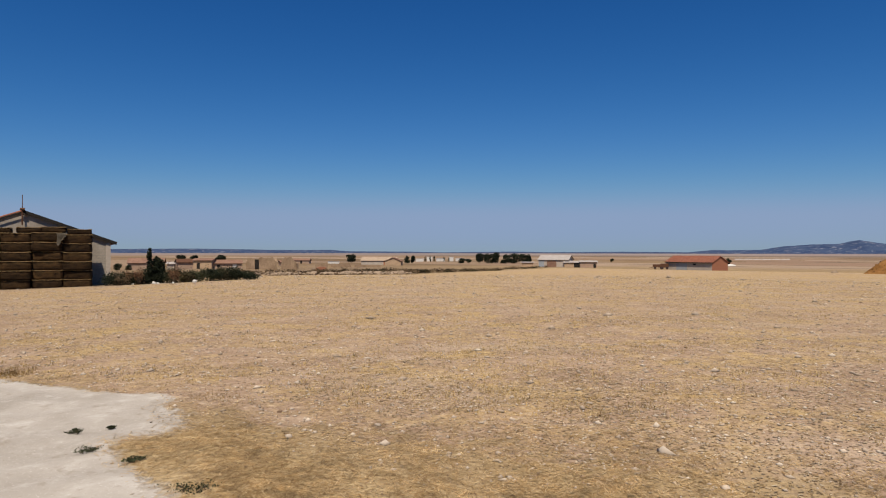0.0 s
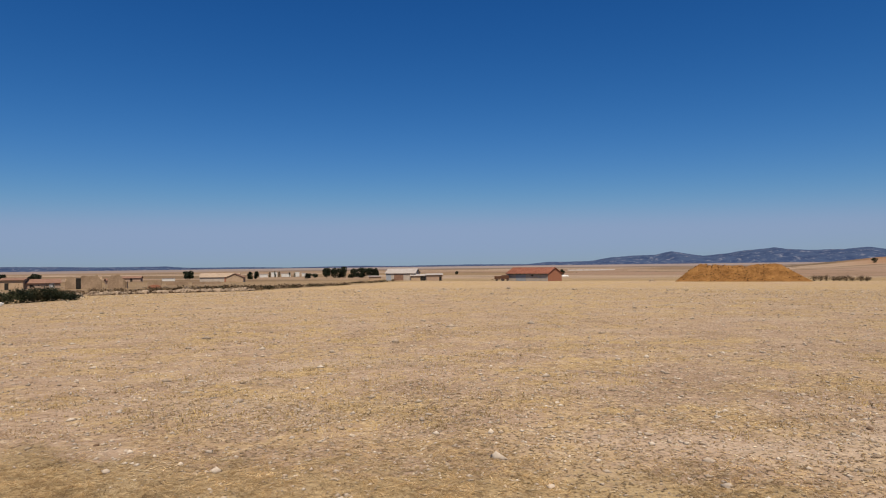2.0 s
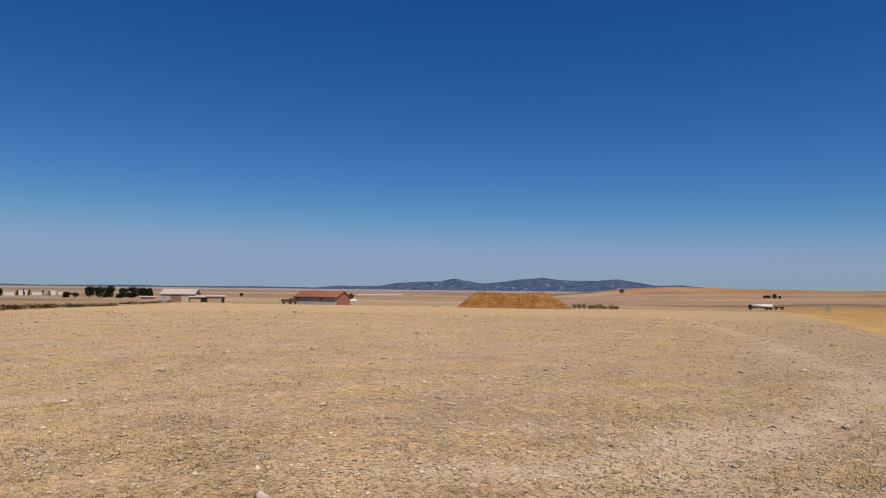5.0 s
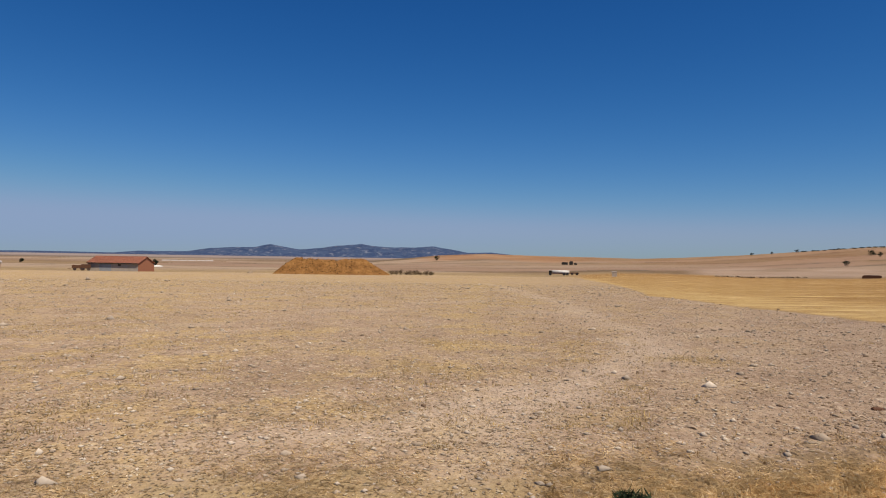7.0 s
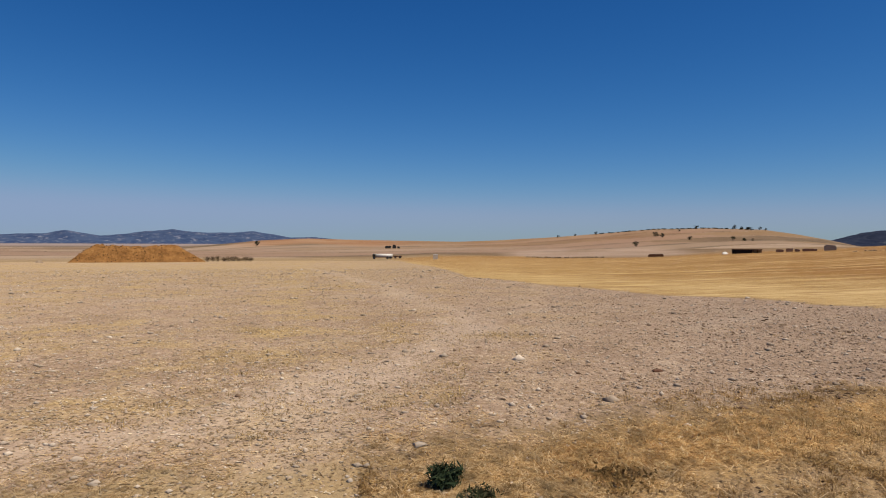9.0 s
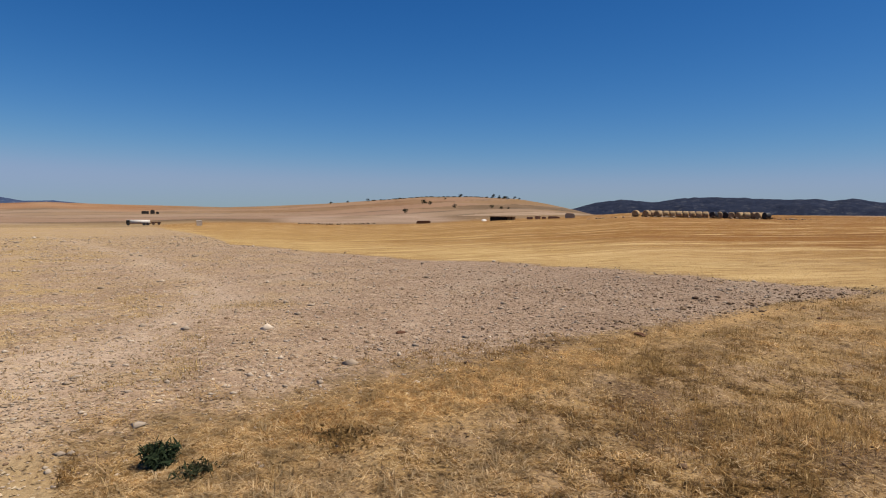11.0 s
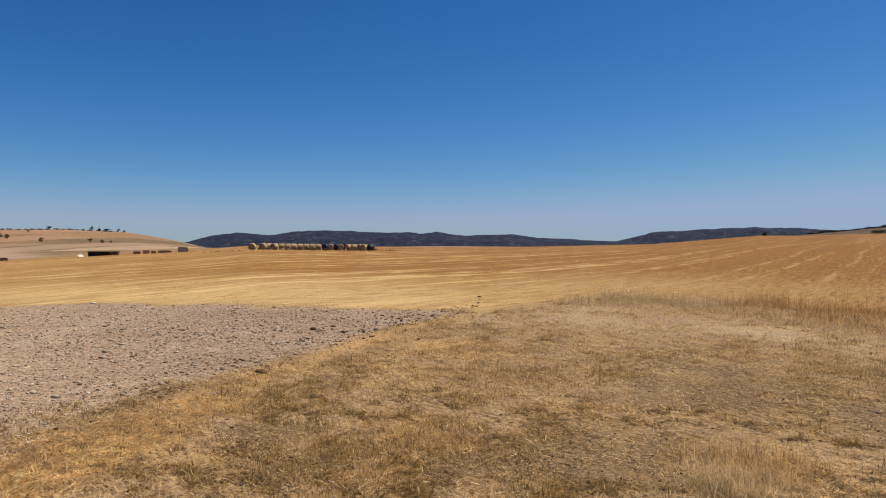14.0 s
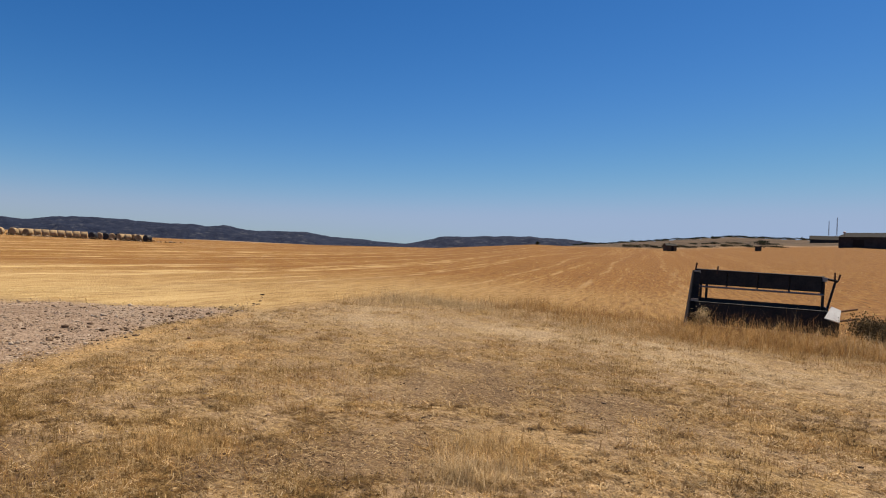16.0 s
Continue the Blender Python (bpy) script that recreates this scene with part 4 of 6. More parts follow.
ruin("ruined_yard", 12.9, 131, [(-1.6, 0, .1, 0, 1.3), (.4, .3, 1.2, .3, 1.7), (1.2, .3, 1.4, 3.5, 1.3)], "broken adobe yard walls", seed=5)
ruin("wall_stub", 10.3, 200, [(-1.9, 0, .2, 0, 1.0), (.2, 0, 1.8, 0, 1.5)], "stub of an adobe wall", seed=7)
ruin("field_wall", 7.0, 205, [(-9, 0, -3, 0, .9), (-2, 0, 6, 0, .8)], "low crumbling adobe field wall", seed=9)
ruin("brick_heap", 10.3, 108, [(-.9, 0, .9, 0, .85), (-.6, .5, .8, .6, .6)], "collapsed brick and adobe heap", BRICK, seed=8)


def rubble(name, a0, a1, d0, d1, n, size, label, seed):
    """A line of tumbled field stones."""
    rng = random.Random(seed)
    mid = spot((a0 + a1) / 2, (d0 + d1) / 2)
    ob = new(name)
    ob.location = mid
    tagged(ob, label, "rubble")
    kinds = []
    for i in range(5):
        bm = lumpy(seed + i, 1)
        me = bpy.data.meshes.new("stone")
        bm.to_mesh(me)
        bm.free()
        me.materials.append(STONE)
        kinds.append(me)
    for i in range(n):
        f = rng.random()
        x, y, z = spot(a0 + (a1 - a0) * f, d0 + (d1 - d0) * f + rng.gauss(0, .7))
        s = size * rng.uniform(.45, 1.25)
        m = Matrix.Translation((x - mid[0], y - mid[1], z - mid[2] + s * .22)) @ pose(0, 0, 0, rng.uniform(-20, 20), rng.uniform(-20, 20), rng.uniform(0, 360)) @ Matrix.Diagonal((s * 1.3, s, s * .9, 1))
        share("stone", rng.choice(kinds), ob, m)
    return ob


rubble("rubble_bank", 16.6, 2.8, 74, 79, 130, .62, "long bank of tumbled field stones along the field", 21)
rubble("rubble_bank", 8.5, 3.0, 80, 82, 45, .7, "long bank of tumbled field stones along the field", 27)
for i in range(16):
    a = 16.5 - i * .92 + rng0.uniform(-.3, .3)
    x, y, _ = spot(a, 82 + rng0.uniform(-2, 3))
    make_shrub("dry_shrub", x, y, rng0.uniform(.5, 1.0), rng0.uniform(1.2, 2.4), "dry brown shrub behind the stone bank", 90 + i, TWIGS, 350, .08, "shrubs behind the stone bank")

for i in range(44):
    a = 10.5 - i * .44 + rng0.uniform(-.3, .3)
    x, y, _ = spot(a, float(FAR_EDGE(a)) + rng0.uniform(3, 16))
    make_shrub("dry_shrub", x, y, rng0.uniform(.35, .8), rng0.uniform(1.5, 3.5), "dry brown shrub on the waste ground", 500 + i, TWIGS if i % 3 else DRY_GREEN, 170, .14, "shrubs on the waste ground")
# trees, sheds and whitewashed walls along the plain
for i, (a, d, h, w) in enumerate(((21.4, 420, 4, 5.5), (20.4, 420, 3.6, 5), (18.4, 420, 3.6, 7), (26.0, 150, 1.6, 1.5), (25.2, 160, 1.2, 1.4), (7.78, 320, 4.1, 5.2), (3.1, 330, 3.9, 2.6), (2.6, 330, 3.9, 2.3),
                                  (-1.6, 330, 2.7, 3.4), (-2.2, 330, 2.5, 3.0), (-3.15, 330, 5.4, 5.2), (-3.85, 331, 5.2, 5.4), (-4.5, 330, 5.9, 4.2), (-5.4, 330, 4.8, 5.4), (-6.1, 331, 5.1, 5.8),
                                  (-6.8, 330, 4.9, 5.4), (-7.3, 330, 4.8, 3.6), (-23.1, 330, 3.6, 2.6), (-14.2, 420, 2.2, 2.6), (24.4, 300, 2.6, 4))):
    make_tree("oak_tree", a, d, h, w, "dark evergreen tree on the plain", 100 + i, LEAF_DARK, 1500, "trees on the plain")
for i, (a, h) in enumerate(((1.5, 3.0), (1.1, 3.6), (.75, 3.3), (-.1, 2.6), (-.5, 2.3))):
    make_tree("cypress", a, 372, h, 1.1, "slim dark cypress by a white wall", 130 + i, LEAF_DARK, 300, "cypresses by the white walls")
ob = stand("long_shed", 5.4, 280, "long low shed with pale roof and brick gable", "shed", -8)
gabled(ob, 14.5, 7, 1.9, 3.4, RENDERED, TAN_ROOF)
opening(ob, "door", 3.2, 0, 2.4, 1.7, -3.5, BRICK, "red brick infill", RENDERED)
small_house("gable_shed", 4.2, 270, 5.0, 6.5, 1.9, 3.3, ADOBE, TILE, "adobe shed with open gable front", 80, category="shed")
for i, (a, d, w, h) in enumerate(((2.0, 380, 4.4, 1.6), (1.15, 384, 3.2, 2.6), (.2, 380, 5.0, 1.7), (-.7, 383, 2.6, 2.5), (-1.3, 386, 3.0, 1.8), (9.3, 300, 5, 1.0))):
    ob = stand("white_wall", a, d, "whitewashed enclosure wall on the plain", "wall", group="white walls")
    part("coping", boxes(((-w / 2 - .1, -.2, h), (w / 2 + .1, .4, h + .12))), SHEET_ROOF, ob)
    part("wall_face", boxes(((-w / 2, -.1, -.6), (w / 2, .3, h))), WHITE, ob)

ob = stand("farm_shed", -9.6, 232, "beige farm shed with pale sheet roof", "shed", -14)
gabled(ob, 10.2, 8, 2.6, 4.1, RENDERED, SHEET_ROOF)
opening(ob, "door", -.5, 0, 3.3, 2.2, -4, TILE, "dull brown sliding door", RENDERED)
opening(ob, "shutter", -4.0, 0, 1.8, 2.4, -4, GREY_DOOR, "grey steel shutter", RENDERED)
small_house("lean_to", -11.0, 226, 5.6, 4, 1.7, 2.2, ADOBE, SHEET_ROOF, "low adobe lean-to with a doorway painted shade-dark", 0, openings=[("door", 1.2, 0, 1.7, 1.5, VOID)], category="shed")
small_house("adobe_hut", -12.25, 225, 5.4, 4, 2.0, 2.4, PINK_ADOBE, SHEET_ROOF, "low pinkish adobe hut", 4, openings=[("door", 2.0, 0, .8, 1.4, VOID)], category="hut")
small_house("yard_wall", -7.2, 231, 4.0, 3, 1.5, 1.7, ADOBE, SHEET_ROOF, "low adobe outbuilding", 0, category="shed")


def red_barn():
    ob = stand("red_barn", -20.75, 234, "barn with red tiled roof, pale front and brick gable", "barn", -34)
    w, l, eave, ridge = 17.0, 8.6, 2.7, 4.6
    gabled(ob, w, l, eave, ridge, RENDERED, RED_TILE, over=.35, ribs=34)
    bm = bmesh.new()
    x = w / 2 + .02
    slab(bm, [(x, -l / 2, -.5), (x, l / 2, -.5), (x, l / 2, eave - .05), (x, 0, ridge - .08), (x, -l / 2, eave - .05)], -.06)
    part("brick_gable", bm, BRICK, ob, "red brick gable wall")
    opening(ob, "sliding_door", -2.4, 0, 4.0, 2.35, -l / 2, GREY_DOOR, "blue-grey sliding door", RENDERED)
    opening(ob, "window", 2.3, 1.7, 1.0, .5, -l / 2, VOID, "small window painted shade-dark", RENDERED)
    part("gutter", bars(((-w / 2, -l / 2 - .38, eave - .2), (w / 2, -l / 2 - .38, eave - .2), .12)), VOID, ob)


red_barn()


def trailer(name, az, d, label, mat, l=3.6, bed=.75, side=.5, turn=0.0, roof=False):
    """A farm trailer: bed, sideboards, drawbar, wheels."""
    ob = stand(name, az, d, label, "trailer", turn)
    part("bed", boxes(((-l / 2, -.9, bed), (l / 2, .9, bed + .14)), bevel=.02), mat, ob)
    for y in (-.9, .86):
        part("sideboard", boxes(((-l / 2, y, bed + .14), (l / 2, y + .04, bed + .14 + side))), mat, ob)
    for x in (-l / 2, l / 2 - .04):
        part("endboard", boxes(((x, -.86, bed + .14), (x + .04, .86, bed + .14 + side))), mat, ob)
    part("drawbar", bars(((-l / 2, 0, bed), (-l / 2 - 1.2, 0, .45), .06)), RUST, ob)
    for x in (-l * .28, l * .28):
        for y in (-1.0, 1.0):
            bm = bmesh.new()
            bar(bm, (x, y - .12, .42), (x, y + .12, .42), .42, 18)
            wheel = part("wheel", bm, WRAP, ob)
            part("rim", bars(((x, y - .14, .42), (x, y + .14, .42), .2)), RUST, wheel)
    return ob


trailer("farm_trailer", -17.85, 229, "rusted dark red farm trailer beside the barn", RUST, 3.4, .7, .8)
trailer("flat_trailer", -18.35, 233, "rusted flat trailer with high boards", RUST, 2.6, .6, 1.2)
ob = part("gypsum_heap", lumpy(3, 3, .05), WHITE, None, smooth=True)
ob.matrix_world = Matrix.Translation(spot(-23.3, 322)) @ Matrix.Diagonal((4.6, 3.0, 2.2, 1))
tagged(ob, "low heap of white material", "heap")
ob = stand("greenhouse_row", -25.5, 600, "long white plastic greenhouse roofs far off", "greenhouse")
bm = bmesh.new()
for k in range(6):
    bar(bm, (-20 + k * 6.8, 0, -.3), (-13.6 + k * 6.8, 0, -.3), 1.3, 12)
part("cover", bm, SHEET_ROOF, ob)
ob = part("boulder", lumpy(13, 2, .2), STONE, None)
ob.matrix_world = Matrix.Translation(spot(-30.3, 150)) @ Matrix.Diagonal((1.3, .9, 1.3, 1))
tagged(ob, "pale limestone boulder at the field edge", "boulder")


# ---- the spoil heap ----
def spoil_heap():
    nx, ny = 150, 70
    xs, ys = np.linspace(-13.5, 13.5, nx), np.linspace(-7.5, 7.5, ny)
    X, Y = np.meshgrid(xs, ys, indexing="ij")
    half = np.interp(X, [-13, -8.7, -3, 2, 7, 12.6], [0, 3.25, 3.35, 3.2, 3.35, 0])
    n = np.array([[noise.fractal(Vector((a * .55, b * .55, 2.0)), .8, 2.0, 5) for b in ys] for a in xs])
    Z = np.minimum(half, np.maximum(0, (6.6 - np.abs(Y)) * .72))
    Z = Z + n * np.where(X < 3, .42, .16) * np.clip(Z, 0, 1) - .25 * (Z <= 0.05) - .12
    for cx, cy, r, h in ((-6.6, -1, 2.0, .35), (5.0, 0, 2.4, .35), (-.5, -1, 2.4, -.3), (1.9, -3, 1.2, -.4)):
        Z += h * np.exp(-((X - cx) ** 2 + (Y - cy) ** 2) / r ** 2)
    me = bpy.data.meshes.new("heap")
    i, j = np.meshgrid(np.arange(nx - 1), np.arange(ny - 1), indexing="ij")
    q = np.stack([i * ny + j, (i + 1) * ny + j, (i + 1) * ny + j + 1, i * ny + j + 1], -1).reshape(-1, 4)
    me.from_pydata(np.stack([X, Y, Z], -1).reshape(-1, 3).tolist(), [], q.tolist())
    me.materials.append(SPOIL)
    ob = new("spoil_heap", me)
    ob.matrix_world = Matrix.Translation(spot(-37.1, 150)) @ pose(0, 0, 0, 0, 0, -37.1)
    tagged(ob, "flat-topped heap of orange-brown earth", "heap")
    rng = random.Random(9)
    vs, fs = [], []
    for k in range(700):
        a, b = rng.randrange(nx), rng.randrange(ny // 2 + 8)
        if Z[a, b] < .2 or X[a, b] > 4 and k % 6:
            continue
        c, s = Vector((X[a, b], Y[a, b], Z[a, b])), rng.uniform(.07, .2)
        o = len(vs)
        for d in ((1, 0, 0), (-1, 0, 0), (0, 1, 0), (0, -1, 0), (0, 0, 1), (0, 0, -1)):
            vs.append(tuple(c + Vector(d) * s * rng.uniform(.6, 1.2)))
        for f in ((0, 2, 4), (2, 1, 4), (1, 3, 4), (3, 0, 4), (2, 0, 5), (1, 2, 5), (3, 1, 5), (0, 3, 5)):
            fs.append(tuple(o + t for t in f))
    me = bpy.data.meshes.new("clods")
    me.from_pydata(vs, [], fs)
    # the dark tones paint the shade of hollows in the heap
    me.materials.append(tufted("shaded_hollow_clods", [(.035, .016, .006), (.09, .042, .014), (.32, .17, .052)], .95))
    c = share("clods", me, ob, Matrix(), "clods on the slope, painted dark as shaded hollows")
    c["kind"] = "stuff"


spoil_heap()
for i in range(9):
    x, y, _ = spot(-42.0 - i * .42, 155 + rng0.uniform(-1, 1))
    make_shrub("brushwood", x, y, rng0.uniform(1.0, 1.5), rng0.uniform(1.1, 1.6), "leafless grey-brown brushwood beside the spoil heap", 150 + i, TWIGS, 420, .09, "brushwood hedge")
make_tree("oak_tree", -45.86, 600, 4.2, 4.6, "lone dark tree on the slope", 160, LEAF_DARK, 700, "trees on the plain")


def tank_truck():
    ob = stand("tank_trailer", -56.3, 240, "white tank trailer parked beyond the field", "trailer")
    bm = bmesh.new()
    bar(bm, (-2.6, 0, 1.25), (3.4, 0, 1.25), .6, 20)
    part("tank", bm, WHITE, ob, "white cylindrical tank", True)
    part("chassis", boxes(((-3.7, -.7, .55), (3.5, .7, .75))), RUST, ob)
    cab = part("cab", boxes(((-3.7, -.95, .7), (-2.65, .95, 1.75)), bevel=.1), VOID, ob, "dark green driver's cab")
    part("cab_roof", boxes(((-3.75, -1, 1.76), (-2.6, 1, 1.85))), WHITE, cab)
    for x in (-3.1, 1.6, 2.7):
        for y in (-.85, .85):
            part("wheel", bars(((x, y - .14, .48), (x, y + .14, .48), .48), sides=18), WRAP, ob)


tank_truck()
trailer("flat_trailer", -57.55, 240, "low dark trailer beside the white tank", RUST, 3.0, .5, .25)
ob = stand("water_tank", -60.8, 150, "small pale concrete trough house in the stubble", "tank")
part("body", boxes(((-.55, -.55, -.1), (.55, .55, 1.0)), bevel=.03), RENDERED, ob)
part("lid", boxes(((-.6, -.6, 1.003), (.6, .6, 1.1)), bevel=.02), WHITE, ob)
ruin("stone_fold", -57.1, 500, [(-5.5, 0, -1, 0, 2.0), (0, 0, 2.5, 0, 2.9), (2.5, 0, 2.5, 4, 2.6), (3.5, .5, 5.5, .5, 1.6)], "dark stone sheepfold on the slope", BLACK_STEEL, seed=14)

# holm oaks on the eastern hill
for i, (a, d, h, w) in enumerate(((-77.5, 480, 4.0, 4.4), (-79.1, 640, 4.4, 6.4), (-79.6, 620, 4.0, 4.4), (-81.7, 560, 3.6, 4.0), (-84.9, 560, 3.2, 3.6), (-85.7, 540, 2.8, 3.4),
                                  (-74.3, 735, 3.6, 4.0), (-82.2, 742, 3.4, 5.0), (-85.0, 742, 5.2, 4.6), (-85.5, 742, 3.8, 3.6), (-86.0, 742, 2.8, 7), (-86.8, 742, 3.6, 3.6), (-87.2, 742, 2.6, 3.2),
                                  (-80.9, 700, 2.4, 2.8), (-86.3, 545, 2.2, 2.2), (-71.2, 740, 2.6, 3.6), (-72.6, 740, 2.6, 3.0))):
    make_tree("holm_oak", a, d, h, w, "dark holm oak on the dry hillside", 180 + i, LEAF_DARK, 420, "oaks on the hillside")
for i in range(26):
    a = -74.8 - i * .46 + rng0.uniform(-.15, .15)
    x, y, _ = spot(a, 742)
    make_shrub("hill_shrub", x, y, rng0.uniform(.5, 1.3), rng0.uniform(3, 7), "dark scrub along the hilltop", 210 + i, LEAF_DARK, 130, .5, "scrub on the hilltop")


# ---- sheds, ruins and round bales beyond the stubble ----
def open_shed():
    ob = stand("open_shed", -85.9, 200, "long low dark shed with an open bay", "shed", 4)
    part("back_wall", boxes(((-3.7, 2.6, -.5), (3.7, 2.8, 1.0))), ADOBE, ob)
    part("front_wall", boxes(((-3.7, -.1, -.5), (1.3, .1, .95))), VOID, ob, "near-black front boards")
    part("roof", boxes(((-3.9, -.4, 1.003), (3.9, 3.0, 1.12))), RUST, ob, "rusted sheet roof")
    for x in (1.5, 2.5, 3.6):
        part("post", boxes(((x - .07, -.1, -.4), (x + .07, .04, 1.0))), RUST, ob)


open_shed()
ob = part("chalk_heap", lumpy(33, 2, .1), WHITE, None)
ob.matrix_world = Matrix.Translation(spot(-84.3, 195)) @ Matrix.Diagonal((2.2, 1.6, 1.7, 1))
tagged(ob, "small heap of pale rubble by the shed", "heap")
ruin("fallen_sheds", -89.3, 200, [(-4.8, 0, -3.0, 0, .6), (-2.4, 0, -.8, .2, .9), (-.4, 0, .9, 0, .7), (1.4, 0, 4.6, 0, .85), (4.6, 0, 4.6, 3, .8)], "fallen brick sheds beyond the stubble", TILE, seed=15)
ruin("block_shed", -91.5, 200, [(-1.3, 0, 1.3, 0, 1.5), (1.3, 0, 1.3, 2.5, 1.4)], "grey roofless block shed", BLOCKWORK, seed=16)
ruin("hedge_bank", -79.1, 258, [(-2.7, 0, 2.7, 0, 1.1)], "low dark stone pen on the slope", RUST, seed=17)
rubble("stone_line", -68.5, -75.0, 262, 262, 70, 1.0, "line of stones along the fallow strip", 41)
rubble("stone_scatter", -92.5, -110, 146, 150, 90, .5, "scattered stones before the round bales", 43)


def round_bale(seed):
    bm = bmesh.new()
    r, l, k = .72, 1.25, 22
    rings = [(-l / 2 + .02, .0), (-l / 2, .45), (-l / 2 + .01, .63), (-l / 2 + .07, r), (-l / 6, r * 1.01), (l / 6, r), (l / 2 - .07, r), (l / 2 - .01, .63), (l / 2, .45), (l / 2 - .02, 0)]
    rows = []
    for x, q in rings:
        row = []
        for i in range(k):
            a = 6.2832 * i / k
            n = 1 + .035 * noise.noise(Vector((x * 2, a * 1.3, seed)))
            flat = 1 - .05 * max(0, -math.sin(a))
            row.append(bm.verts.new((x, q * math.cos(a) * n, r * .96 + q * math.sin(a) * n * flat)))
        rows.append(row)
    for a, b in zip(rows, rows[1:]):
        for i in range(k):
            bm.faces.new((a[i], a[(i + 1) % k], b[(i + 1) % k], b[i]))
    bmesh.ops.remove_doubles(bm, verts=bm.verts, dist=.001)
    bmesh.ops.recalc_face_normals(bm, faces=bm.faces)
    me = bpy.data.meshes.new("round_bale")
    bm.to_mesh(me)
    bm.free()
    me.polygons.foreach_set("use_smooth", np.ones(len(me.polygons), bool))
    return me


def round_bales():
    rng = random.Random(77)
    kinds = [round_bale(i) for i in range(3)]
    wrapped = round_bale(9)
    for k in kinds:
        k.materials.append(PALE_STRAW)
    wrapped.materials.append(WRAP)

    def put(a, d, me, turn, label, dz=0.0):
        ob = new("round_bale", me)
        x, y, z = spot(a, d)
        ob.matrix_world = Matrix.Translation((x, y, z + dz)) @ pose(0, 0, 0, 0, 0, a + turn)
        tagged(ob, label, "bale", "round bales beyond the stubble")
    straw, black = "pale round straw bale lying in a row", "round bale in black plastic wrap"
    put(-96.75, 149, kinds[0], 70, straw)
    put(-97.6, 150, kinds[1], 62, straw)
    put(-98.5, 150, kinds[2], 50, straw)
    for i in range(9):
        put(-98.1 - i * .5, 155.5, kinds[i % 3], rng.uniform(-4, 4), straw)
    put(-102.7, 153, wrapped, 60, black)
    for i in range(4):
        put(-103.15 - i * .42, 154.5, wrapped if i % 2 else kinds[i % 3], 80 + rng.uniform(-15, 15), black if i % 2 else straw)
    for i in range(3):
        put(-104.6 - i * .52, 153, kinds[i], 20 + rng.uniform(-25, 25), straw)
    put(-105.9, 151, kinds[1], 65, straw)
    put(-106.5, 150, wrapped, 40, black)
    put(-106.3, 152.4, kinds[2], 10, straw)


round_bales()
for i in range(16):
    a = -96.6 - i * .66 + rng0.uniform(-.25, .25)
    x, y, _ = spot(a, 147.5 + rng0.uniform(-1, 1.5))
    make_shrub("dry_shrub", x, y, rng0.uniform(.3, .7), rng0.uniform(.8, 1.8), "dry bleached weeds before the round bales", 560 + i, TWIGS, 160, .1, "weeds before the round bales")

# ---- the southern slope ----
HUT_WALL = plain("weathered_planks", (.07, .05, .032), (.13, .095, .062), 1.5)
ob = stand("field_hut", -149.1, 222, "small dark hut in the stubble field", "hut", 20)
gabled(ob, 3.2, 3.0, 1.8, 2.4, HUT_WALL, DARK_WALL, .2)
opening(ob, "door", .3, 0, .8, 1.5, -1.5, VOID, "doorway painted shade-dark", HUT_WALL)
ob = stand("pump_box", -155.6, 220, "small dark pump housing in the stubble", "box")
part("housing", boxes(((-.9, -.7, -.1), (.9, .7, 1.35)), bevel=.05), DARK_WALL, ob)
part("lid", boxes(((-.95, -.75, 1.353), (.95, .75, 1.45))), VOID, ob)
ob = stand("long_barn", -160.3, 402, "long barn with a dark sheet roof on the slope", "barn", 3)
gabled(ob, 17, 9, 1.6, 3.6, DARK_WALL, DARK_ROOF)
ob = stand("dark_barn", -162.9, 262, "grey barn in shadow with a dark roof", "barn", -24)
gabled(ob, 14.5, 11, 3.4, 5.0, DARK_WALL, DARK_ROOF)
opening(ob, "gate", -1, 0, 3.5, 2.4, -5.5, VOID, "open gate painted shade-dark", DARK_WALL)
ob = stand("machine_shed", -166.5, 255, "tall grey machine shed with a dark roof", "barn", -20)
gabled(ob, 14, 12, 4.6, 7.0, DARK_WALL, DARK_ROOF)
for a, h in ((-160.28, 7.7), (-160.8, 9.8)):
    ob = stand("lattice_mast", a, 418, "thin grey lattice mast on the skyline", "mast", group="masts on the skyline")
    r = .32
    for k in range(3):
        q = 6.283 * k / 3
        part("leg", bars(((r * math.cos(q), r * math.sin(q), -1), (r * .5 * math.cos(q), r * .5 * math.sin(q), h + 4), .07)), BARE_STEEL, ob)
    bm = bmesh.new()
    for i in range(int(h + 4)):
        for k in range(3):
            q, w = 6.283 * k / 3, 6.283 * (k + 1) / 3
            s, t = r * (1 - .5 * i / (h + 4)), r * (1 - .5 * (i + 1) / (h + 4))
            bar(bm, (s * math.cos(q), s * math.sin(q), i), (t * math.cos(w), t * math.sin(w), i + 1), .035, 4)
    part("bracing", bm, BARE_STEEL, ob)
ob = stand("satellite_dish", -161.3, 258, "white dish on the barn roof", "dish", sink=-5.1)
bm = bmesh.new()
bmesh.ops.create_uvsphere(bm, u_segments=16, v_segments=8, radius=.42)
part("bowl", bm, WHITE, ob, smooth=True)
part("arm", bars(((0, 0, 0), (0, 0, -1.2), .05)), RUST, ob)
